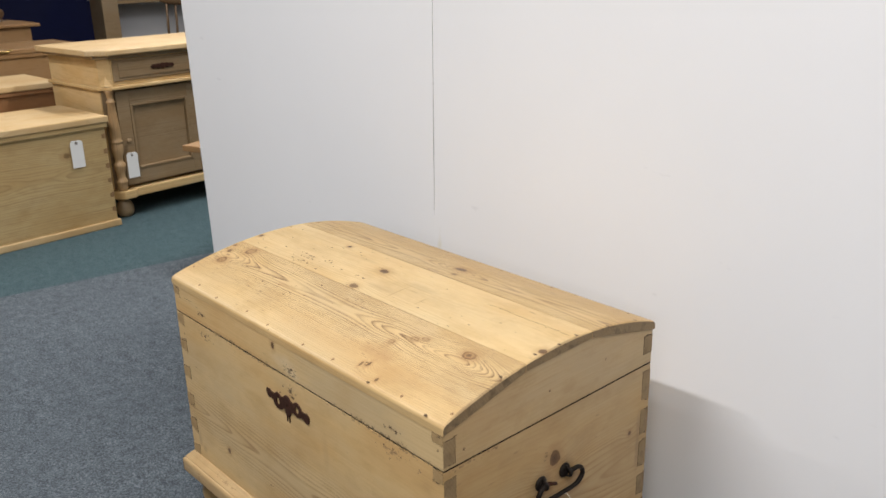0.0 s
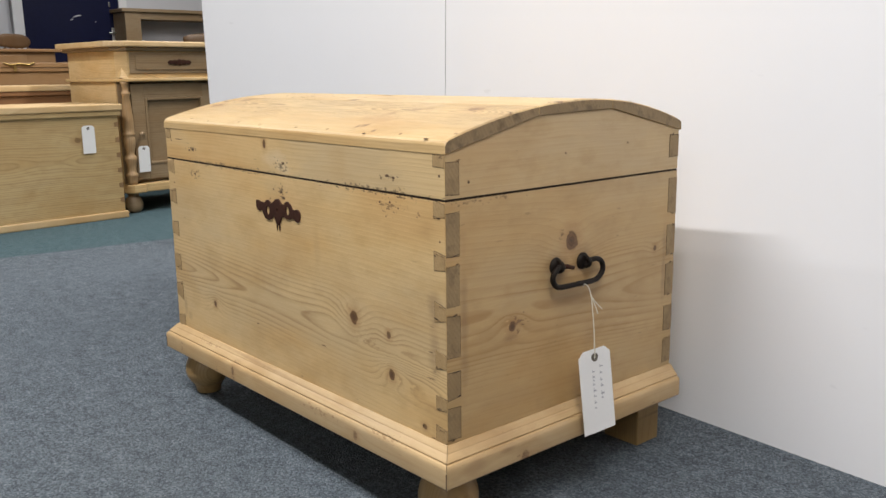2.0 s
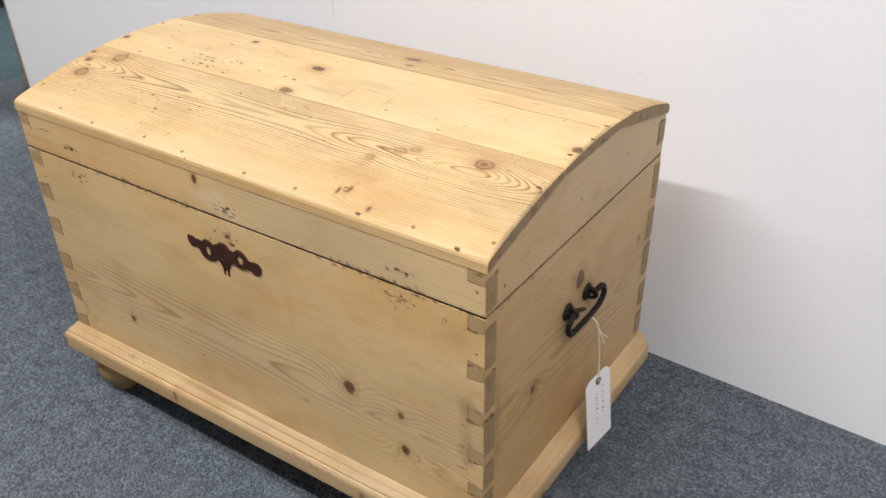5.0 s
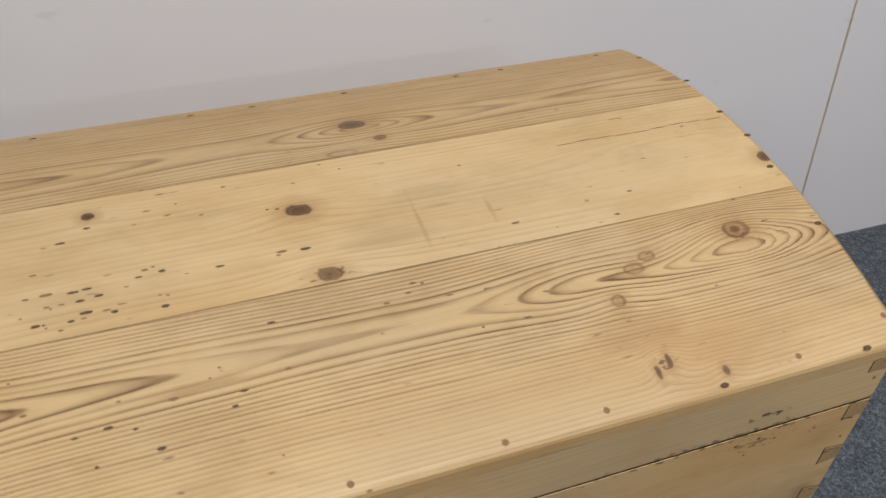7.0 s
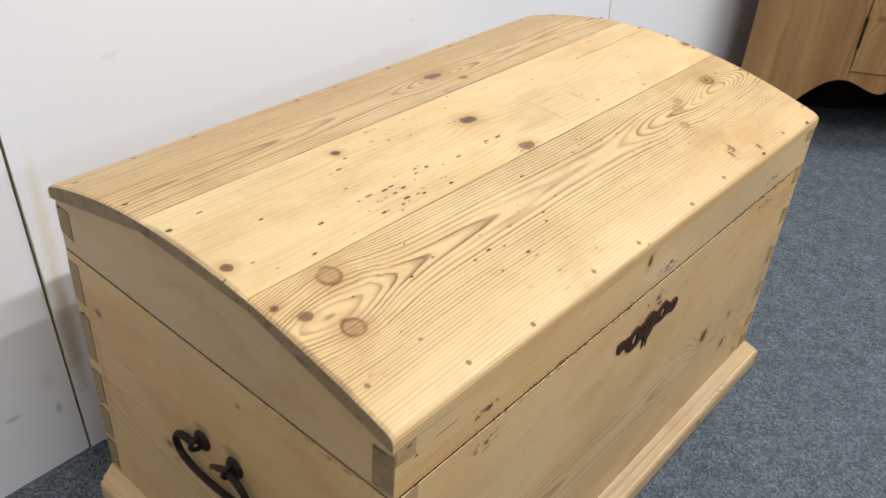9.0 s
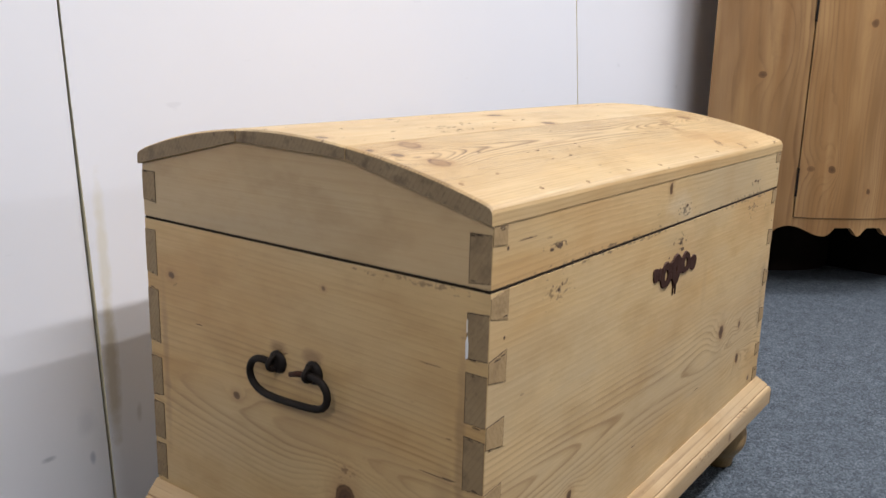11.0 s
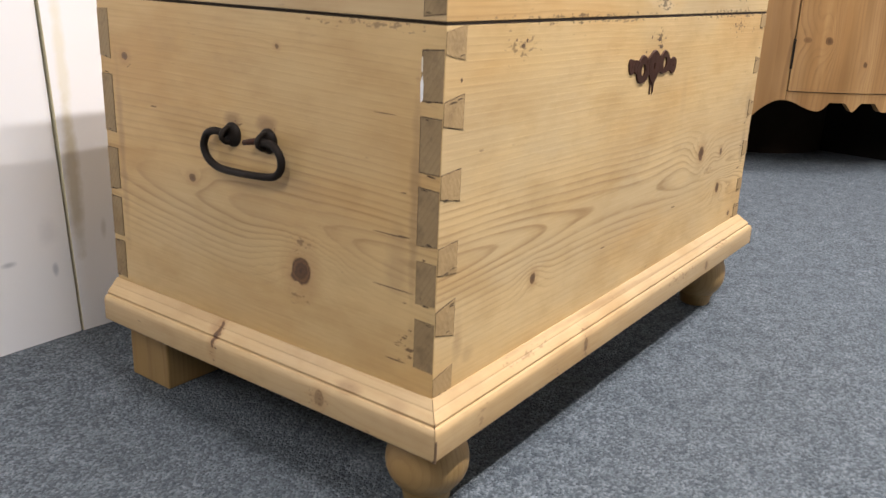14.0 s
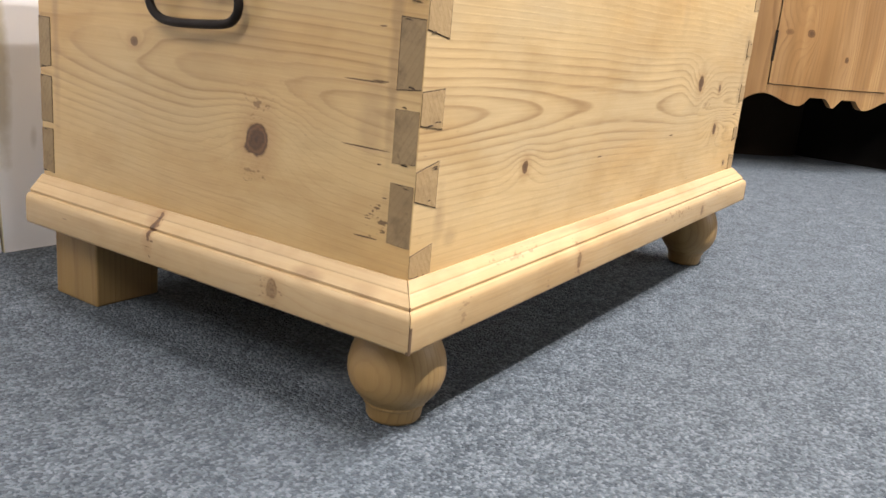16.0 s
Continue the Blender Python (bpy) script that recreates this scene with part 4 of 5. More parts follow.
# iron carrying handles
def handle(x, roses, way, pin):
    """roses: (y, z) of the two bosses; way: (stand-off, y, z) along the bail; pin: the bent end's (y, z), start and tip."""
    s = 1 if x > 0 else -1
    h = part("handle", rod(smooth_path([(x + s * d, y, z) for d, y, z in way], 5), 0.0044, 12), M["iron"], chest, "black iron carrying handle", smooth=True)
    for y, z in roses:
        disc = lathe(((0.0140, 0.0), (0.0142, 0.0012), (0.0132, 0.0030), (0.0108, 0.0050), (0.0075, 0.0062), (0.003, 0.0066)), 20)
        bmesh.ops.transform(disc, matrix=Matrix.Translation((x, y, z)) @ Matrix.Rotation(s * math.pi / 2, 4, "Y"), verts=disc.verts)
        part("rose", disc, M["iron"], h, smooth=True)
        loop = [(x + s * (0.004 + 0.013 * math.sin(a)), y, z + 0.0085 * math.cos(a)) for a in (i * math.pi / 8 for i in range(9))]
        part("staple", rod(loop, 0.0030, 8), M["iron"], h, smooth=True)
    (y0, z0), (y1, z1) = pin
    part("bent_pin", rod([(x + s * 0.010, y0, z0), (x + s * 0.013, (y0 + y1) / 2, (z0 + z1) / 2 + 0.001), (x + s * 0.016, y1, z1)], (0.0042, 0.0038, 0.0030), 10), M["rust"], h, smooth=True)
    return h


handle(L, ((0.227, 0.400), (0.291, 0.399)), ((0.011, 0.229, 0.401), (0.013, 0.219, 0.400), (0.014, 0.210, 0.394), (0.013, 0.207, 0.384), (0.013, 0.212, 0.374), (0.013, 0.224, 0.3685), (0.014, 0.262, 0.3675), (0.013, 0.302, 0.3665), (0.013, 0.317, 0.370), (0.013, 0.327, 0.380), (0.013, 0.326, 0.392), (0.013, 0.317, 0.400), (0.013, 0.304, 0.402), (0.011, 0.291, 0.400)), ((0.229, 0.401), (0.252, 0.396)))
handle(W, ((0.294, 0.386), (0.235, 0.387)), ((0.011, 0.296, 0.387), (0.013, 0.308, 0.390), (0.013, 0.323, 0.385), (0.013, 0.330, 0.371), (0.013, 0.324, 0.357), (0.013, 0.308, 0.349), (0.014, 0.282, 0.3475), (0.014, 0.245, 0.349), (0.013, 0.218, 0.3515), (0.013, 0.206, 0.358), (0.013, 0.202, 0.369), (0.013, 0.206, 0.380), (0.013, 0.217, 0.387), (0.011, 0.234, 0.387)), ((0.235, 0.387), (0.258, 0.384)))


# iron escutcheon: lobes and pierced rings cut from one plate
def ring_plate(bm, cx, cz, rx, rz, hole, y, segs=26):
    out = [[], [], [], []]
    for i in range(segs):
        a = 2 * math.pi * i / segs
        c, s = math.cos(a), math.sin(a)
        wob = 1 + 0.05 * math.sin(3 * a + cx * 90)
        out[0].append(bm.verts.new((cx + rx * wob * c, -0.0002, cz + rz * wob * s)))
        out[1].append(bm.verts.new((cx + rx * wob * 0.95 * c, -y, cz + rz * wob * 0.95 * s)))
        out[2].append(bm.verts.new((cx + rx * hole * c * 0.8, -y, cz + rz * hole * s * 1.2)))
        out[3].append(bm.verts.new((cx + rx * hole * c * 0.8, -0.0002, cz + rz * hole * s * 1.2)))
    for a, b in zip(out, out[1:]):
        for i in range(segs):
            bm.faces.new((a[i], a[(i + 1) % segs], b[(i + 1) % segs], b[i]))


plate = bmesh.new()
for cx, dz, rx, rz, hole, y in ((-0.0690, 0.004, 0.0105, 0.0100, 0.05, 0.0016), (-0.0745, 0.009, 0.0050, 0.0050, 0.05, 0.0013), (-0.0550, 0.003, 0.0090, 0.0090, 0.05, 0.0018), (-0.0360, -0.002, 0.0190, 0.0185, 0.36, 0.0020), (-0.0190, 0.002, 0.0080, 0.0130, 0.05, 0.0022), (-0.0025, 0.001, 0.0165, 0.0225, 0.16, 0.0024), (0.0150, 0.003, 0.0080, 0.0120, 0.05, 0.0023), (0.0320, 0.004, 0.0180, 0.0160, 0.40, 0.0021), (0.0500, 0.000, 0.0090, 0.0085, 0.05, 0.0019), (0.0615, -0.001, 0.0125, 0.0115, 0.05, 0.0017), (-0.0030, -0.0185, 0.0085, 0.0060, 0.05, 0.0015), (-0.0070, -0.027, 0.0018, 0.0085, 0.05, 0.0013), (0.0015, -0.027, 0.0018, 0.0085, 0.05, 0.0014)):
    ring_plate(plate, cx, 0.4615 + dz, rx, rz, hole, y)
part("escutcheon", plate, M["rust"], chest, "pierced rusty iron lock plate")

# nails, nail holes and worm holes
dot = lathe(((1.0, 0.0), (1.0, 0.06), (0.7, 0.10), (0.2, 0.10)), 10)
DOT = mesh_of("nail_hole", dot, M["hole"])
dot = lathe(((1.0, 0.0), (1.0, 0.06), (0.7, 0.10), (0.2, 0.10)), 10)
NAIL = mesh_of("nail", dot, M["stainy"])


def spot(mesh, name, where, normal, r, long=1.0, parent=None, turn=0.0):
    ob = new(name, mesh)
    q = Vector(normal).to_track_quat("Z", "Y").to_matrix().to_4x4()
    ob.matrix_world = Matrix.Translation(Vector(where) - Vector(normal).normalized() * r * 0.05) @ q @ Matrix.Rotation(turn, 4, "Z") @ Matrix.Diagonal((r, r * long, r, 1))
    ob.parent = parent
    return ob


def lid_spot(mesh, name, x, y, r, long=1.0):
    nrm = Vector((0, (1.044 if y < 0.3 else 1.40) * (y - 0.30), 1)).normalized()
    ob = new(name, mesh)
    tilt = Matrix.Rotation(-math.atan2(nrm.y, nrm.z), 4, "X")
    ob.matrix_world = Matrix.Translation(Vector((x, y, crown(y))) - nrm * 0.05 * r) @ tilt @ Matrix.Diagonal((r * long, r, r, 1))
    ob.parent = lid
    return ob


for x, y in ((-0.357, 0.013), (-0.268, 0.006), (-0.152, 0.012), (-0.066, 0.008), (0.059, 0.007), (-0.450, 0.048), (0.444, 0.026), (0.150, 0.010), (0.340, 0.011)):
    lid_spot(NAIL, "nail", x, y, 0.0030)
for x, y in ((-0.457, 0.397), (-0.458, 0.316), (0.454, 0.397), (0.447, 0.318), (0.450, 0.269), (0.444, 0.133), (0.443, 0.216), (0.446, 0.49), (-0.451, 0.512), (-0.369, 0.528), (-0.283, 0.528), (-0.115, 0.527), (-0.045, 0.526), (0.065, 0.526), (0.209, 0.528), (0.269, 0.528), (0.405, 0.528), (0.409, 0.002), (0.260, 0.004)):
    lid_spot(DOT, "nail_hole", x, y, 0.0026, 1.6)
worm = random.Random(5)
for x, y in ((-0.281, 0.233), (-0.265, 0.234), (-0.265, 0.220), (-0.244, 0.231), (-0.233, 0.232), (-0.239, 0.220), (-0.224, 0.222), (-0.235, 0.206), (-0.213, 0.201), (-0.185, 0.241), (-0.171, 0.236), (-0.173, 0.196), (-0.123, 0.228), (-0.068, 0.231), (-0.047, 0.229), (-0.247, 0.200), (-0.274, 0.202), (-0.229, 0.310), (-0.252, 0.295), (-0.417, 0.324), (-0.377, 0.195), (-0.380, 0.272), (-0.339, 0.228)):
    lid_spot(worm.choice((DOT, DOT, NAIL)), "worm_hole", x, y, worm.uniform(0.0010, 0.0018), worm.uniform(1.8, 3.6))
for x, y in ((-0.252, 0.094), (-0.228, 0.096), (-0.239, 0.068), (-0.209, 0.090), (-0.324, 0.115), (-0.286, 0.122), (-0.179, 0.107), (-0.126, 0.100), (-0.135, 0.089), (-0.193, 0.070), (-0.375, 0.056), (-0.093, 0.156), (0.005, 0.150), (-0.389, 0.129), (-0.089, 0.110)):
    lid_spot(worm.choice((DOT, DOT, NAIL)), "worm_hole", x, y, worm.uniform(0.0011, 0.0019), worm.uniform(1.4, 3.0))
for n in range(12):
    lid_spot(worm.choice((DOT, NAIL)), "worm_hole", worm.gauss(-0.235, 0.04), min(max(worm.gauss(0.215, 0.016), 0.19), 0.34), worm.uniform(0.0006, 0.0011), worm.uniform(1.8, 4.0))
for n in range(34):
    lid_spot(worm.choice((DOT, NAIL, NAIL)), "worm_hole", worm.uniform(-0.43, 0.43), worm.uniform(0.03, 0.35), worm.uniform(0.0006, 0.0011), worm.uniform(1.0, 3.0))
for x, z, r, long in ((0.022, 0.548, 0.0025, 2.0), (0.32, 0.551, 0.002, 2.5), (0.335, 0.549, 0.002, 2), (0.30, 0.510, 0.0016, 1.5), (0.325, 0.512, 0.002, 1.2), (0.345, 0.505, 0.0014, 1.2), (0.315, 0.490, 0.0015, 1), (-0.335, 0.551, 0.003, 2.2), (-0.352, 0.549, 0.002, 2), (-0.332, 0.502, 0.0025, 1.2), (-0.325, 0.507, 0.002, 1), (-0.345, 0.508, 0.0015, 1), (0.010, 0.497, 0.003, 1.6), (0.018, 0.487, 0.0028, 2.2), (-0.015, 0.500, 0.002, 1), (-0.028, 0.482, 0.0018, 1), (0.395, 0.182, 0.003, 0.6), (-0.437, 0.565, 0.002, 1), (0.438, 0.560, 0.002, 1), (0.438, 0.468, 0.0018, 1), (-0.437, 0.475, 0.002, 1)):
    spot(DOT, "nail_hole", (x, 0, z), (0, -1, 0), r, 1.0, lid if z > 0.525 else chest).scale.x *= long
for y, z, r in ((0.247, 0.575, 0.0018), (0.401, 0.582, 0.0018), (0.044, 0.549, 0.0024)):
    spot(DOT, "nail_hole", (L, y, z), (1, 0, 0), r, 1.0, lid)


# pale filler in a gap of the corner joint
part("filler", prism([(0.0235, 0.456), (0.0262, 0.454), (0.0268, 0.472), (0.0248, 0.479), (0.0232, 0.470)], 0, W + 0.003, W - 0.0011), M["card"], chest, "pale filler in the joint")
part("filler", prism([(0.0245, 0.482), (0.0262, 0.482), (0.0262, 0.494), (0.0248, 0.496)], 0, W + 0.003, W - 0.0011), M["string"], chest)

# thin shake that runs in from the end of the middle stave
for n in range(9):
    x = 0.250 + 0.0225 * n
    lid_spot(DOT, "shake", x, 0.3085 + 0.0012 * math.sin(n * 1.3), 0.0006, 20.0)

# drying cracks
for x, y, z, r, long, on in ((W, 0.060, 0.318, 0.0007, 34, 0), (W, 0.055, 0.262, 0.0007, 40, 0), (W, 0.070, 0.438, 0.0005, 30, 0), (-0.40, 0, 0.569, 0.0007, 26, 1), (0.13, 0, 0.244, 0.0008, 9, 1), (-0.10, 0, 0.233, 0.0007, 8, 1), (W, 0.44, 0.40, 0.0007, 10, 0)):
    if on:
        spot(DOT, "crack", (x, 0, z), (0, -1, 0), r, 1.0, lid if z > 0.525 else chest).scale.x *= long
    else:
        spot(DOT, "crack", (x, y, z), (-1, 0, 0), r, 1.0, chest).scale.x *= long


# splinters torn at the corner joints
torn = random.Random(11)
for n in range(6):
    z, long = torn.uniform(0.17, 0.50), torn.uniform(4, 18)
    r = torn.uniform(0.0004, 0.0008)
    spot(DOT, "splinter", (W, torn.uniform(0.028, 0.050) + r * long * 0.5, z), (-1, 0, 0), r, 1.0, chest, torn.uniform(-0.06, 0.06)).scale.x *= long
for n in range(6):
    z, long = torn.uniform(0.17, 0.50), torn.uniform(5, 14)
    r = torn.uniform(0.0004, 0.0007)
    spot(DOT, "splinter", (L - torn.uniform(0.026, 0.036), 0, z), (0, -1, 0), r, 1.0, chest, torn.uniform(-0.06, 0.06)).scale.x *= long


# ---- price ticket hung from the handle ----
def ticket(name, m, long, wide, label, group="", text=True, cord=None):
    t = thing(name, label, "price ticket", m, group)
    w = wide / 2
    outline = [(-w, -long), (w, -long), (w, -0.010), (w - 0.011, 0.0), (-w + 0.011, 0.0), (-w, -0.010)]
    part("card", prism(outline, 1, -0.0005, 0.0005), M["card"], t, "white card ticket")
    ring = bmesh.new()
    ring_plate(ring, 0.0, -0.0135, 0.0072, 0.0072, 0.3, 0.0012, 18)
    part("eyelet", ring, M["eyelet"], t, "grey-brown fibre eyelet")
    if text:
        rnd = random.Random(3)
        for col, (x, z0, z1) in enumerate(((-0.004, -0.034, -0.098), (0.012, -0.028, -0.082))):
            z = z0
            while z > z1:
                h = rnd.uniform(0.003, 0.007)
                part("writing", block(x - 0.0035, x + 0.0035 - rnd.uniform(0, 0.003), -0.00068, -0.0005, z - h, z - h * 0.55, 0), M["ink"], t)
                part("writing", block(x - 0.0030, x - 0.0018, -0.00068, -0.0005, z - h, z, 0), M["ink"], t)
                z -= h + rnd.uniform(0.002, 0.007)
    if cord:
        bm = bmesh.new()
        for c in cord:
            rod(smooth_path(c, 5), 0.0008, 6, bm)
        part("string", bm, M["string"], t, "white cotton string")
    return t


ticket("price_ticket", pose(0.4845, 0.283, 0.260, -4, -4, 82), 0.140, 0.067, "white card price ticket with faint pencil writing, tied to the handle", cord=(
    [(0.0, -0.0015, -0.014), (0.001, -0.003, 0.03), (0.0015, -0.003, 0.08), (-0.002, -0.002, 0.103), (-0.003, 0.006, 0.108), (-0.001, 0.012, 0.102)],
    [(0.0, 0.0015, -0.014), (0.003, -0.001, 0.03), (0.002, -0.002, 0.09)],
    [(0.0, -0.003, 0.090), (0.008, -0.006, 0.076), (0.018, -0.007, 0.064)],
    [(0.0, -0.003, 0.090), (0.006, -0.006, 0.070), (0.008, -0.007, 0.058)]))

# ---- the bow-fronted corner cupboard ----
W_CUP = wood("waxed_pine_upright", 2, 0, pale=(0.350, 0.200, 0.080), late=(0.165, 0.080, 0.030), streak=0.3, rings=120, heart=(3.2, 0.1, 0.05), knots=((0.418, 1.698, 0.006, 1.5, 1.6, 0.6), (0.418, 1.732, 0.0065, 1.8, 2.6, 0.9), (0.70, 1.637, 0.0032, 3.2, 2.4, 0.8), (0.35, 1.815, 0.005, 1.8, 2.0, 0.9), (0.86, 1.78, 0.008, 1.6, 3.0, 0.8), (0.52, 1.735, 0.007, 6.0, 3.5, 0.0), (0.80, 1.66, 0.005, 8.0, 3.5, 0.0)), seed=14.0, contrast=0.7, rough=0.38)
W_BROWN = wood("brown_pine", 1, 2, pale=(0.30, 0.175, 0.076), late=(0.26, 0.135, 0.05), rings=80, heart=(2.2, 0.05, 0.03), seed=15.0, contrast=0.5, vary=1.0)
W_PALE = wood("pale_pine", 1, 2, pale=(0.66, 0.475, 0.235), rings=120, heart=(2.2, 0.05, 0.03), seed=16.0, contrast=0.75, vary=1.0)
W_BOX = wood("box_front_pine", 1, 2, pale=(0.53, 0.390, 0.190), late=(0.24, 0.14, 0.055), rings=110, heart=(0.30, 0.05, 0.03), seed=23.0, contrast=0.7, specks=0.3, knots=((0.22, 0.40, 0.012, 1.4, 2.0, 0.6), (-0.35, 0.22, 0.010, 1.4, 2.0, 0.7)), plain_at=(0.26, 0.48), blotch=0.4)
W_TOP = wood("pale_pine_top", 1, 0, pale=(0.62, 0.455, 0.245), rings=80, heart=(2.2, 0.05, 0.03), seed=17.0, contrast=0.35, vary=1.0)
W_GREY = wood("grey_pine", 1, 2, pale=(0.305, 0.218, 0.124), late=(0.15, 0.090, 0.042), rings=110, heart=(2.2, 0.05, 0.03), seed=18.0, contrast=0.8, vary=1.0, specks=0.3)
W_RED = wood("reddish_pine", 1, 2, pale=(0.27, 0.135, 0.058), late=(0.22, 0.10, 0.04), rings=80, heart=(2.2, 0.05, 0.03), seed=19.0, contrast=0.5, vary=1.0)
W_POST = wood("upright_pine", 2, 1, pale=(0.42, 0.285, 0.15), late=(0.22, 0.125, 0.055), rings=90, heart=(2.2, 0.05, 0.03), seed=20.0, contrast=0.7, vary=1.0)

W_CHAIR = wood("dark_chair_wood", 2, 1, pale=(0.135, 0.078, 0.036), late=(0.085, 0.044, 0.02), rings=80, heart=(2.2, 0.05, 0.03), seed=21.0, contrast=0.5, vary=1.0)
W_WARD = wood("dark_wardrobe_pine", 2, 1, pale=(0.155, 0.090, 0.042), late=(0.11, 0.058, 0.026), rings=80, heart=(2.2, 0.05, 0.03), seed=22.0, contrast=0.6, vary=1.0)

CX, CY, CR = 2.275, 0.575, 0.661


def bow(a0, a1, r0, r1, z0, z1, steps=24, low=None):
    """A bent board between two angles; low(a) may give its lower edge."""
    bm = bmesh.new()
    rows = []
    for i in range(steps + 1):
        a = radians(a0 + (a1 - a0) * i / steps)
        zb = low(math.degrees(a)) if low else z0
        rows.append([bm.verts.new((CX + r * math.cos(a), CY + r * math.sin(a), z)) for r, z in ((r1, zb), (r1, z1), (r0, z1), (r0, zb))])
    for a, b in zip(rows, rows[1:]):
        for i in range(4):
            bm.faces.new((a[i], a[(i + 1) % 4], b[(i + 1) % 4], b[i]))
    bm.faces.new(rows[0])
    bm.faces.new(rows[-1])
    return bm


def scallop(a):
    """The cut lower edge of the cupboard's apron, over the angle round its bow."""
    d = a % 360
    d = min(d - 183, 267 - d) - 1.2
    if d < 6:
        return 0.0
    if d < 10:
        return 0.11 * math.sin((d - 6) / 4 * math.pi / 2)
    if d < 22:
        return 0.11 + 0.125 * math.sin((d - 10) / 12 * math.pi / 2)
    if d < 31:
        return 0.235 - 0.030 * (0.5 - 0.5 * math.cos((d - 22) / 9 * math.pi))
    if d < 34:
        return 0.205 + 0.028 * ((d - 31) / 3) ** 2
    return 0.233 if d < 38.5 else 0.233 - 0.027 * min(1.0, (d - 38.5) / 2)


cupboard = thing("corner_cupboard", "tall bow-fronted pine corner cupboard with a scalloped apron", "cupboard", pose(0, 0, 0))
part("apron", bow(206.7, 241.3, CR - 0.022, CR, 0, 0.262, 60, scallop), W_CUP, cupboard, "scalloped pine apron")
part("stile", bow(183, 206.6, CR - 0.022, CR, 0, 1.95, 48, scallop), W_CUP, cupboard)
part("stile", bow(241.4, 267, CR - 0.022, CR, 0, 1.95, 48, scallop), W_CUP, cupboard)
door = part("door", bow(206.9, 241.1, CR - 0.018, CR + 0.004, 0.2645, 1.90, 20), W_CUP, cupboard, "curved plank door of waxed pine")
part("hinge", bow(206.45, 206.95, CR, CR + 0.009, 0.33, 0.42, 2), M["iron"], door)
part("hinge", bow(206.45, 206.95, CR, CR + 0.009, 0.86, 0.95, 2), M["iron"], door)
part("top_rail", bow(206.7, 241.3, CR - 0.022, CR, 1.903, 1.95, 16), W_CUP, cupboard)
part("cornice", bow(180, 270, 0.05, CR + 0.04, 1.9515, 2.02, 30), W_CUP, cupboard)
part("carcase_bottom", bow(183.2, 266, 0.05, CR - 0.023, 0.245, 0.262, 20), W_CUP, cupboard)
for a0, a1 in ((181.5, 182.9), (267.1, 268.5)):
    part("side_panel", bow(a0, a1, 0.06, CR - 0.004, 0, 1.95, 2), W_CUP, cupboard)
# added near-black boards give the deep shade under the cupboard by colour
part("shade_kick", bow(184, 265.2, 0.28, 0.295, 0, 0.2445, 24), M["dark"], cupboard, "added dark board in place of the shade beneath the cupboard")
part("shade_end", bow(265.2, 267.2, 0.27, CR - 0.06, 0, 0.2445, 2), M["black"], cupboard)

# ---- furniture behind ----
def blanket_box(m, y0, y1, depth, height, mat, top, label, lock=True, tails=True, group="", inset=0.0):
    """A lidded box; its front face lies at local x = 0 and looks along +x."""
    b = thing("blanket_box", label, "blanket box", m, group)
    part("body", block(-depth, 0, y0, y1, 0.035, height - 0.032, 0.003), mat, b)
    lid_ = part("lid", block(-depth - 0.012, 0.018, y0 - 0.018, y1 + 0.018, height - 0.031, height, 0.005), top, b, "pale board lid")
    part("lid_bead", block(0.0005, 0.012, y0 - 0.010, y1 + 0.010, height - 0.056, height - 0.0315, 0.004), mat, lid_)
    part("plinth", block(-depth - 0.010, 0.014, y0 - 0.012, y1 + 0.012, 0, 0.034, 0.006), top, b)
    if lock:
        bm = prism([((y0 + y1) / 2 + p, height - 0.11 + q) for p, q in ((0, -0.035), (0.018, -0.006), (0.012, 0.012), (0.016, 0.026), (0, 0.036), (-0.016, 0.026), (-0.012, 0.012), (-0.018, -0.006))], 0, 0.0004, 0.003)
        part("escutcheon", bm, M["rust"], b, "dark iron lock plate")
    if tails:
        n = 6
        for i in range(n):
            z = 0.09 + (height - 0.19) * i / (n - 1)
            part("dovetail", prism([(y1 - 0.022, z - 0.010), (y1 - 0.0008, z - 0.014), (y1 - 0.0008, z + 0.014), (y1 - 0.022, z + 0.010)], 0, -0.003, 0.0007), M["stainy"], b)
    return b


BOX = pose(-2.945, 0.40, 0, 0, 0, 4.4)
blanket_box(BOX, -0.80, 0.428, 0.52, 0.566, W_BOX, W_TOP, "pale stripped pine blanket box with a moulded lid edge")
blanket_box(pose(-3.78, 0.40, 0, 0, 0, 3), -0.9, 0.50, 0.5, 0.655, W_RED, W_TOP, "reddish pine blanket box with a pale lid", lock=False, tails=False)
third = blanket_box(pose(-4.48, 0.55, 0, 0, 0, 3), -0.9, 0.78, 0.5, 0.79, W_BROWN, W_BROWN, "brown pine chest with a brass catch on its lid", lock=False, tails=False)
part("catch", rod(smooth_path([(0.02, 0.16, 0.788), (0.026, 0.20, 0.776), (0.024, 0.25, 0.782), (0.026, 0.30, 0.776), (0.02, 0.34, 0.790)], 5), 0.006, 8), M["brass"], third, "brass catch", smooth=True)
part("catch_tongue", block(0.019, 0.024, 0.215, 0.232, 0.735, 0.782, 0.002), M["brass"], third)

TAG = "white card price ticket hanging on the furniture behind"
ticket("price_ticket", BOX @ pose(0.006, 0.272, 0.468, 0, 0, 90), 0.134, 0.062, TAG, "hanging price tickets", text=False)


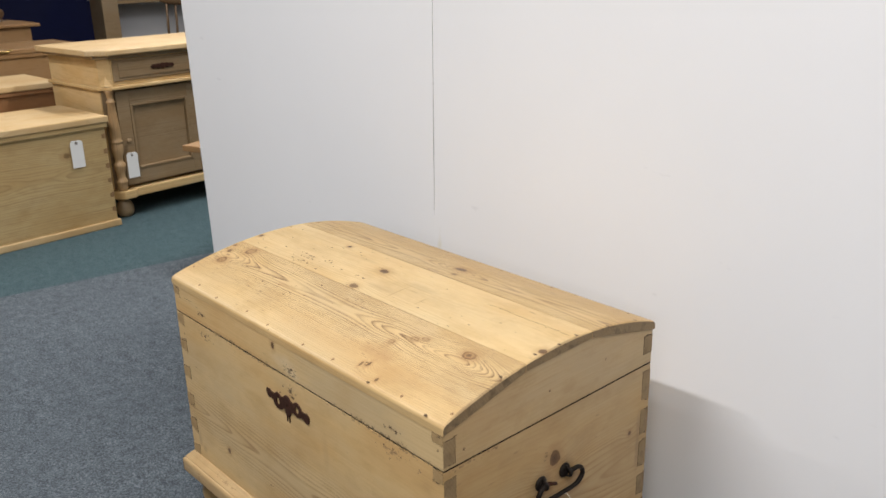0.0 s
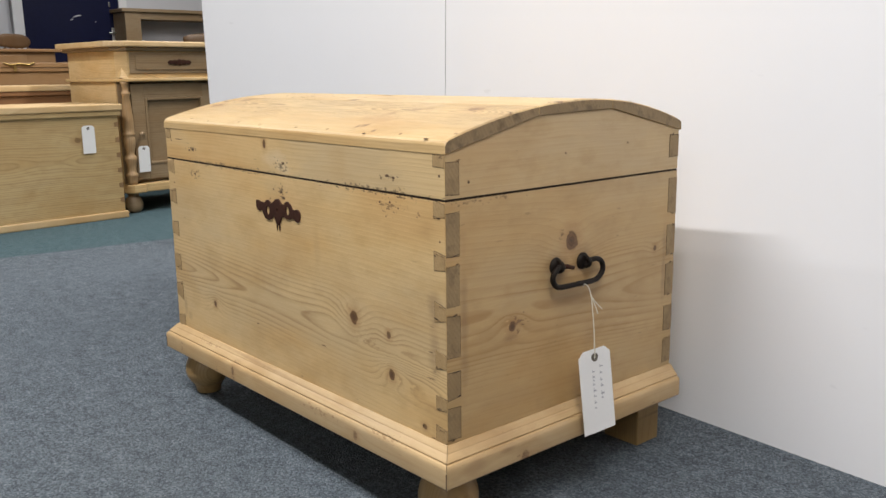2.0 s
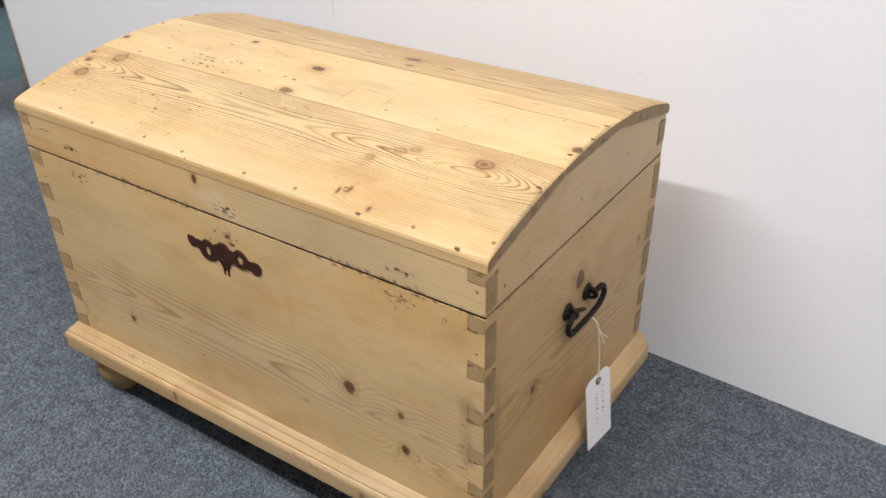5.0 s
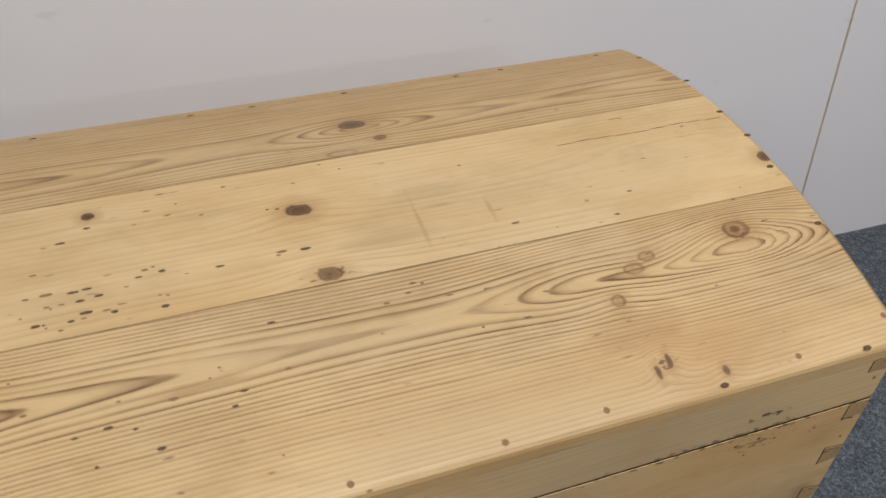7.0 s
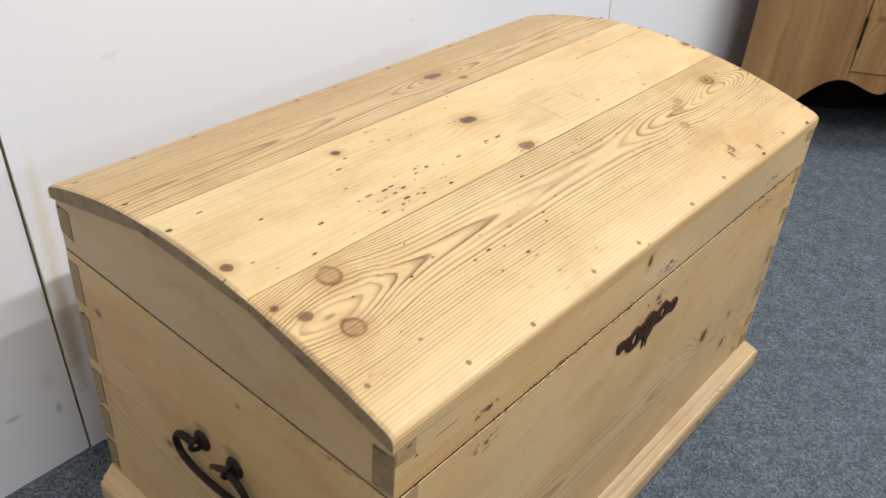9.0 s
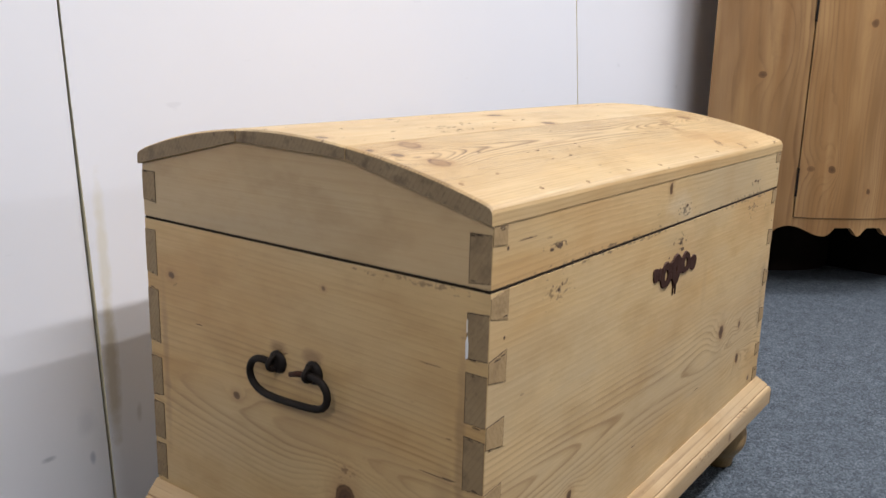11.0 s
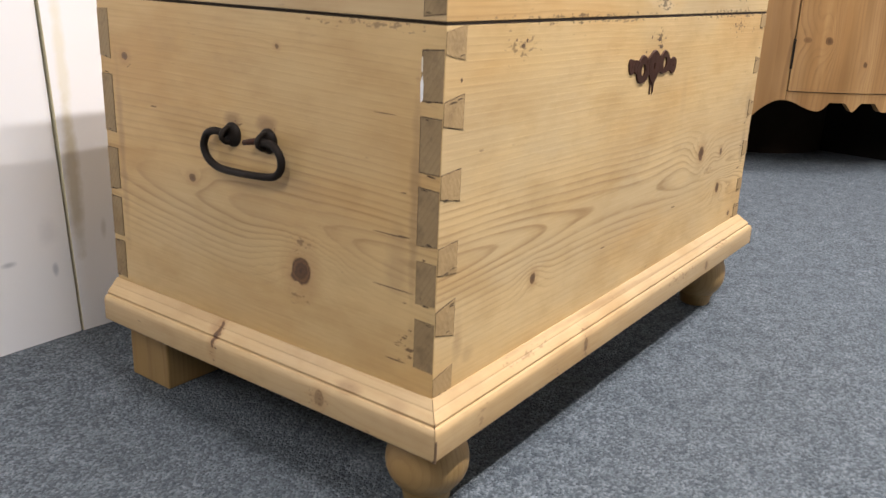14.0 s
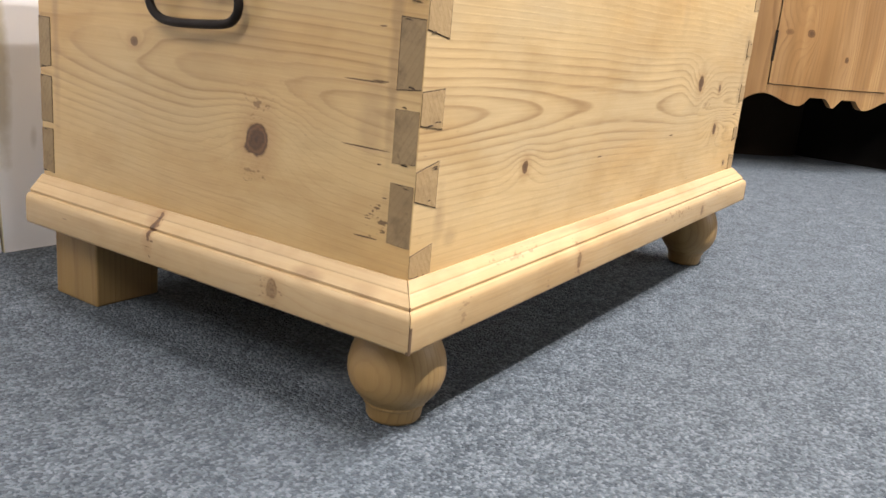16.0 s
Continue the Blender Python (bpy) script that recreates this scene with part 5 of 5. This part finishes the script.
def sideboard(m):
    s = thing("sideboard", "greyish stripped pine sideboard with turned columns and a panelled door", "sideboard", m)
    w = 1.15
    part("top", prism([(-0.60, -0.055), (-0.040, -0.055), (0.042, 0.020), (0.042, w - 0.020), (-0.040, w + 0.055), (-0.60, w + 0.055)], 2, 0.845, 0.873, 0.006), W_TOP, s, "pale pine top with clipped corners")
    part("cornice_bead", prism([(-0.59, -0.025), (-0.045, -0.025), (0.018, 0.035), (0.018, w - 0.035), (-0.045, w + 0.025), (-0.59, w + 0.025)], 2, 0.826, 0.8446, 0.005), W_GREY, s)
    part("upper_case", prism([(-0.58, 0.0), (-0.045, 0.0), (0.0, 0.045), (0.0, w - 0.045), (-0.045, w), (-0.58, w)], 2, 0.690, 0.8255, 0.002), W_PALE, s)
    part("ledge", prism([(-0.59, -0.018), (-0.040, -0.018), (0.020, 0.030), (0.020, w - 0.030), (-0.040, w + 0.018), (-0.59, w + 0.018)], 2, 0.672, 0.6895, 0.005), W_PALE, s)
    part("lower_case", block(-0.58, -0.050, 0.006, w - 0.006, 0.150, 0.6715, 0.002), W_GREY, s)
    part("side_panel", block(-0.578, -0.052, -0.0015, 0.0055, 0.151, 0.671, 0.001), W_PALE, s, "pale pine end panel")
    part("plinth", prism([(-0.59, -0.014), (-0.030, -0.014), (0.022, 0.020), (0.022, 0.085), (0.002, 0.100), (0.002, w - 0.100), (0.022, w - 0.085), (0.022, w - 0.020), (-0.030, w + 0.014), (-0.59, w + 0.014)], 2, 0.105, 0.1495, 0.006), W_PALE, s)
    for y0, y1 in ((0.055, 0.545), (0.60, 1.095)):
        d = part("drawer", block(-0.01, 0.007, y0, y1, 0.712, 0.818, 0.004), W_GREY, s)
        part("drawer_field", block(0.005, 0.012, y0 + 0.03, y1 - 0.03, 0.730, 0.805, 0.003), W_GREY, d)
        yc = (y0 + y1) / 2 + 0.03
        bm = bmesh.new()
        for dy, ry, rz in ((-0.05, 0.018, 0.011), (-0.025, 0.017, 0.014), (0.0, 0.014, 0.017), (0.025, 0.017, 0.014), (0.05, 0.018, 0.011)):
            e = lathe(((0.2, 0.0), (1.0, 0.001), (1.0, 0.004), (0.6, 0.006)), 14)
            bmesh.ops.transform(e, matrix=Matrix.Translation((0.0125, yc + dy, 0.768)) @ Matrix.Rotation(math.pi / 2, 4, "Y") @ Matrix.Diagonal((rz, ry, 1, 1)), verts=e.verts)
            join(bm, e)
        part("drawer_pull", bm, M["rust"], d, "dark pierced metal pull")
        dr = part("door", block(-0.0495, -0.030, y0, y1, 0.165, 0.662, 0.003), W_GREY, s)
        for a, b, z0, z1 in ((y0 + 0.005, y0 + 0.075, 0.17, 0.66), (y1 - 0.075, y1 - 0.005, 0.17, 0.66), (y0 + 0.0755, y1 - 0.0755, 0.17, 0.245), (y0 + 0.0755, y1 - 0.0755, 0.590, 0.66)):
            part("door_rail", block(-0.0305, -0.014, a, b, z0, z1, 0.002), W_GREY, dr)
        for a, b, z0, z1 in ((y0 + 0.076, y0 + 0.090, 0.2455, 0.5895), (y1 - 0.090, y1 - 0.076, 0.2455, 0.5895), (y0 + 0.0905, y1 - 0.0905, 0.2455, 0.259), (y0 + 0.0905, y1 - 0.0905, 0.576, 0.5895)):
            part("panel_bead", block(-0.0305, -0.010, a, b, z0, z1, 0.004), W_GREY, dr)
        knob = lathe(((0.006, 0), (0.006, 0.012), (0.012, 0.016), (0.014, 0.024), (0.009, 0.030)), 14)
        bmesh.ops.transform(knob, matrix=Matrix.Translation((-0.0135, y0 + 0.035, 0.405)) @ Matrix.Rotation(math.pi / 2, 4, "Y"), verts=knob.verts)
        part("knob", knob, W_GREY, dr, smooth=True)
    col = ((0.024, 0.0), (0.026, 0.012), (0.025, 0.030), (0.029, 0.038), (0.031, 0.046), (0.029, 0.054), (0.024, 0.060), (0.022, 0.075), (0.023, 0.092), (0.027, 0.112), (0.031, 0.126), (0.031, 0.138), (0.025, 0.146), (0.020, 0.156), (0.022, 0.172), (0.028, 0.198), (0.0305, 0.220), (0.028, 0.242), (0.026, 0.248), (0.031, 0.253), (0.031, 0.261), (0.026, 0.267), (0.0285, 0.285), (0.027, 0.330), (0.022, 0.400), (0.018, 0.452), (0.0225, 0.459), (0.0225, 0.466), (0.016, 0.472), (0.0155, 0.488), (0.019, 0.503), (0.0225, 0.512), (0.0225, 0.5195))
    for y in (0.030, w - 0.030):
        part("column", lathe(col, 24, (-0.014, y, 0.151)), W_POST, s, "turned pine column", smooth=True)
    # lamb's-tongue stops at the clipped corners of the drawer case
    for y, t in ((0.0, 1), (w, -1)):
        bm = bmesh.new()
        a, b, c, d = [bm.verts.new(p) for p in ((-0.045, y, 0.691), (0.0, y + t * 0.045, 0.691), (-0.0005, y + t * 0.0005, 0.691), (-0.0225, y + t * 0.0225, 0.742))]
        for q in ((a, b, c), (a, c, d), (c, b, d), (a, d, b)):
            bm.faces.new(q)
        part("corner_stop", bm, W_PALE, s)
    for x in (-0.05, -0.53):
        for y in (0.045, w - 0.045):
            part("bun_foot", lathe(((0.030, 0), (0.042, 0.015), (0.046, 0.045), (0.036, 0.075), (0.026, 0.085), (0.034, 0.1045)), 20, (x, y, 0)), W_GREY, s, smooth=True)
    return s


SIDE = pose(-3.060, 0.885, 0, 0, 0, 6)
sideboard(SIDE)
ticket("price_ticket", SIDE @ pose(0.012, 0.091, 0.345, 0, 0, 90), 0.134, 0.062, TAG, "hanging price tickets", text=False)

# low table end that peeps out beside the display board
stool = thing("low_table", "small orange-brown pine low table", "table", pose(-2.164, 0.845, 0, 0, 0, 19.5))
part("top", block(0, 0.42, 0, 0.55, 0.505, 0.532, 0.005), W_BROWN, stool)
part("apron", block(0.05, 0.37, 0.05, 0.50, 0.44, 0.5045, 0.003), W_BROWN, stool)
for x in (0.09, 0.33):
    for y in (0.09, 0.46):
        part("leg", block(x - 0.022, x + 0.022, y - 0.022, y + 0.022, 0, 0.4395, 0.003), W_BROWN, stool)

# desk and chairs at the back
desk = thing("desk", "brown pine desk with a drawer front and overhanging top", "desk", pose(-5.2, 0.45, 0, 0, 0, 2))
part("top", block(-0.55, 0.03, -1.0, 0.86, 0.873, 0.895, 0.005), W_BROWN, desk)
part("apron", block(-0.50, 0.0, -0.95, 0.80, 0.74, 0.8725, 0.003), W_BROWN, desk)
part("drawer", block(-0.0, 0.016, -0.5, 0.60, 0.765, 0.852, 0.004), W_BROWN, desk)
for x in (-0.47, -0.03):
    for y in (-0.90, 0.75):
        part("leg", block(x - 0.03, x + 0.03, y - 0.03, y + 0.03, 0, 0.7395, 0.003), W_BROWN, desk)


def spindle_chair(m, mat, label):
    c = thing("spindle_chair", label, "chair", m, "spindle-back chairs")
    part("seat", prism([(-0.20, -0.22), (0.20, -0.20), (0.22, 0.0), (0.20, 0.20), (-0.20, 0.22)], 2, 0.44, 0.47, 0.006), mat, c)
    bm = bmesh.new()
    rows = []
    for i in range(13):
        t = -1 + i / 6
        x, y, h = -0.22 - 0.03 * math.cos(t * 1.5), 0.215 * t, 0.022 + 0.030 * (1 - abs(t) ** 3.5)
        rows.append([bm.verts.new((x + 0.012 * math.cos(a), y, 0.955 + h * math.sin(a))) for a in (n * math.pi / 5 for n in range(10))])
    for a, b in zip(rows, rows[1:]):
        for i in range(10):
            bm.faces.new((a[i], a[(i + 1) % 10], b[(i + 1) % 10], b[i]))
    bm.faces.new(rows[0])
    bm.faces.new(rows[-1])
    part("crest_rail", bm, mat, c, smooth=True)
    for t in (-0.85, -0.5, -0.17, 0.17, 0.5, 0.85):
        part("spindle", rod([(-0.17, 0.19 * t, 0.471), (-0.21, 0.20 * t, 0.70), (-0.235, 0.20 * t, 0.915)], (0.008, 0.011, 0.008), 8), mat, c, smooth=True)
    for x in (-0.15, 0.15):
        for y in (-0.15, 0.15):
            part("leg", rod([(x * 1.3, y * 1.25, 0.0), (x * 1.1, y * 1.1, 0.25), (x, y, 0.4395)], (0.014, 0.019, 0.014), 10), mat, c, smooth=True)
    return c


spindle_chair(pose(-5.62, 0.88, 0, 0, 0, 222), W_CHAIR, "brown spindle-back wooden chair behind the desk")
spindle_chair(pose(-5.85, 2.68, 0, 0, 0, 170) @ Matrix.Scale(1.04, 4), W_CHAIR, "brown spindle-back wooden chair before the shelf unit")

shelf = thing("shelf_unit", "open pine shelf unit standing against the wall", "shelf unit", pose(-6.38, 2.22, 0))
for y in (0.0, 1.30):
    part("side", block(-0.28, 0, y, y + 0.14 if y == 0 else y + 0.03, 0, 1.255, 0.003), W_GREY, shelf)
part("top", block(-0.30, 0.02, -0.03, 1.36, 1.2555, 1.285, 0.004), W_GREY, shelf)
part("frieze", block(-0.26, -0.01, 0.1405, 1.2995, 1.195, 1.255, 0.002), W_GREY, shelf)
for z in (0.10, 0.45, 0.94):
    part("shelf", block(-0.27, -0.01, 0.1405, 1.2995, z, z + 0.024, 0.002), W_GREY, shelf)

wardrobe = thing("wardrobe", "tall brown pine wardrobe frame with an open side", "wardrobe", pose(-5.75, 0.10, 0))
part("post", block(-0.06, 0.0, 0.70, 0.82, 0, 2.0, 0.004), W_WARD, wardrobe)
part("post", block(-0.10, -0.03, 0.86, 0.915, 0, 2.0, 0.004), W_WARD, wardrobe)
part("post", block(-0.06, 0.0, -0.40, -0.30, 0, 2.0, 0.004), W_WARD, wardrobe)
part("back_panel", block(-0.50, -0.48, -0.40, 0.915, 0, 2.0, 0.002), W_RED, wardrobe)
part("cornice", block(-0.52, 0.03, -0.44, 0.95, 2.0005, 2.08, 0.006), W_WARD, wardrobe)

# blue door with white frame
bd = tagged(part("door_1", block(-6.69, -6.655, 1.46, 2.275, 0, 2.02, 0.003), M["blue"]), "dark navy painted door with steel bolts", "door", kind="structure")
for y0, y1, z0, z1 in ((1.375, 1.4595, 0, 2.10), (2.2755, 2.345, 0, 2.10), (1.4597, 2.2753, 2.022, 2.10)):
    part("door_frame", block(-6.6995, -6.64, y0, y1, z0, z1, 0.003), M["white"], bd, "white painted door frame")
for z in (1.50, 1.33):
    part("bolt", rod([(-6.65, 2.19, z - 0.02), (-6.65, 2.19, z + 0.02)], 0.010, 10), M["chrome"], bd)
part("lever_plate", block(-6.6545, -6.648, 2.195, 2.235, 0.97, 1.13, 0.003), M["chrome"], bd)
part("lever", rod(smooth_path([(-6.648, 2.215, 1.08), (-6.61, 2.215, 1.08), (-6.60, 2.19, 1.08), (-6.60, 2.15, 1.078)], 4), 0.008, 8), M["chrome"], bd)
for y, z, w, h in ((1.90, 1.22, 0.075, 0.022), (1.855, 1.19, 0.03, 0.014), (2.06, 1.175, 0.012, 0.010)):
    part("scuff", prism([(y - w / 2, z - h * 0.6), (y + w * 0.1, z - h * 0.1), (y + w / 2, z + h * 0.2), (y + w * 0.45, z + h * 0.6), (y, z + h * 0.4), (y - w * 0.3, z)], 0, -6.6549, -6.6544), M["ink"], bd)

notice = thing("notice", "white paper notice with grey print pinned to the wall", "notice", pose(-6.695, 2.62, 1.62))
part("paper", block(0, 0.0015, -0.15, 0.15, -0.21, 0.21, 0), M["card"], notice)
for i in range(9):
    part("print", block(0.0016, 0.0022, -0.12, 0.12 - 0.03 * ((i * 7) % 4), 0.14 - i * 0.035, 0.152 - i * 0.035, 0), M["ink"], notice)
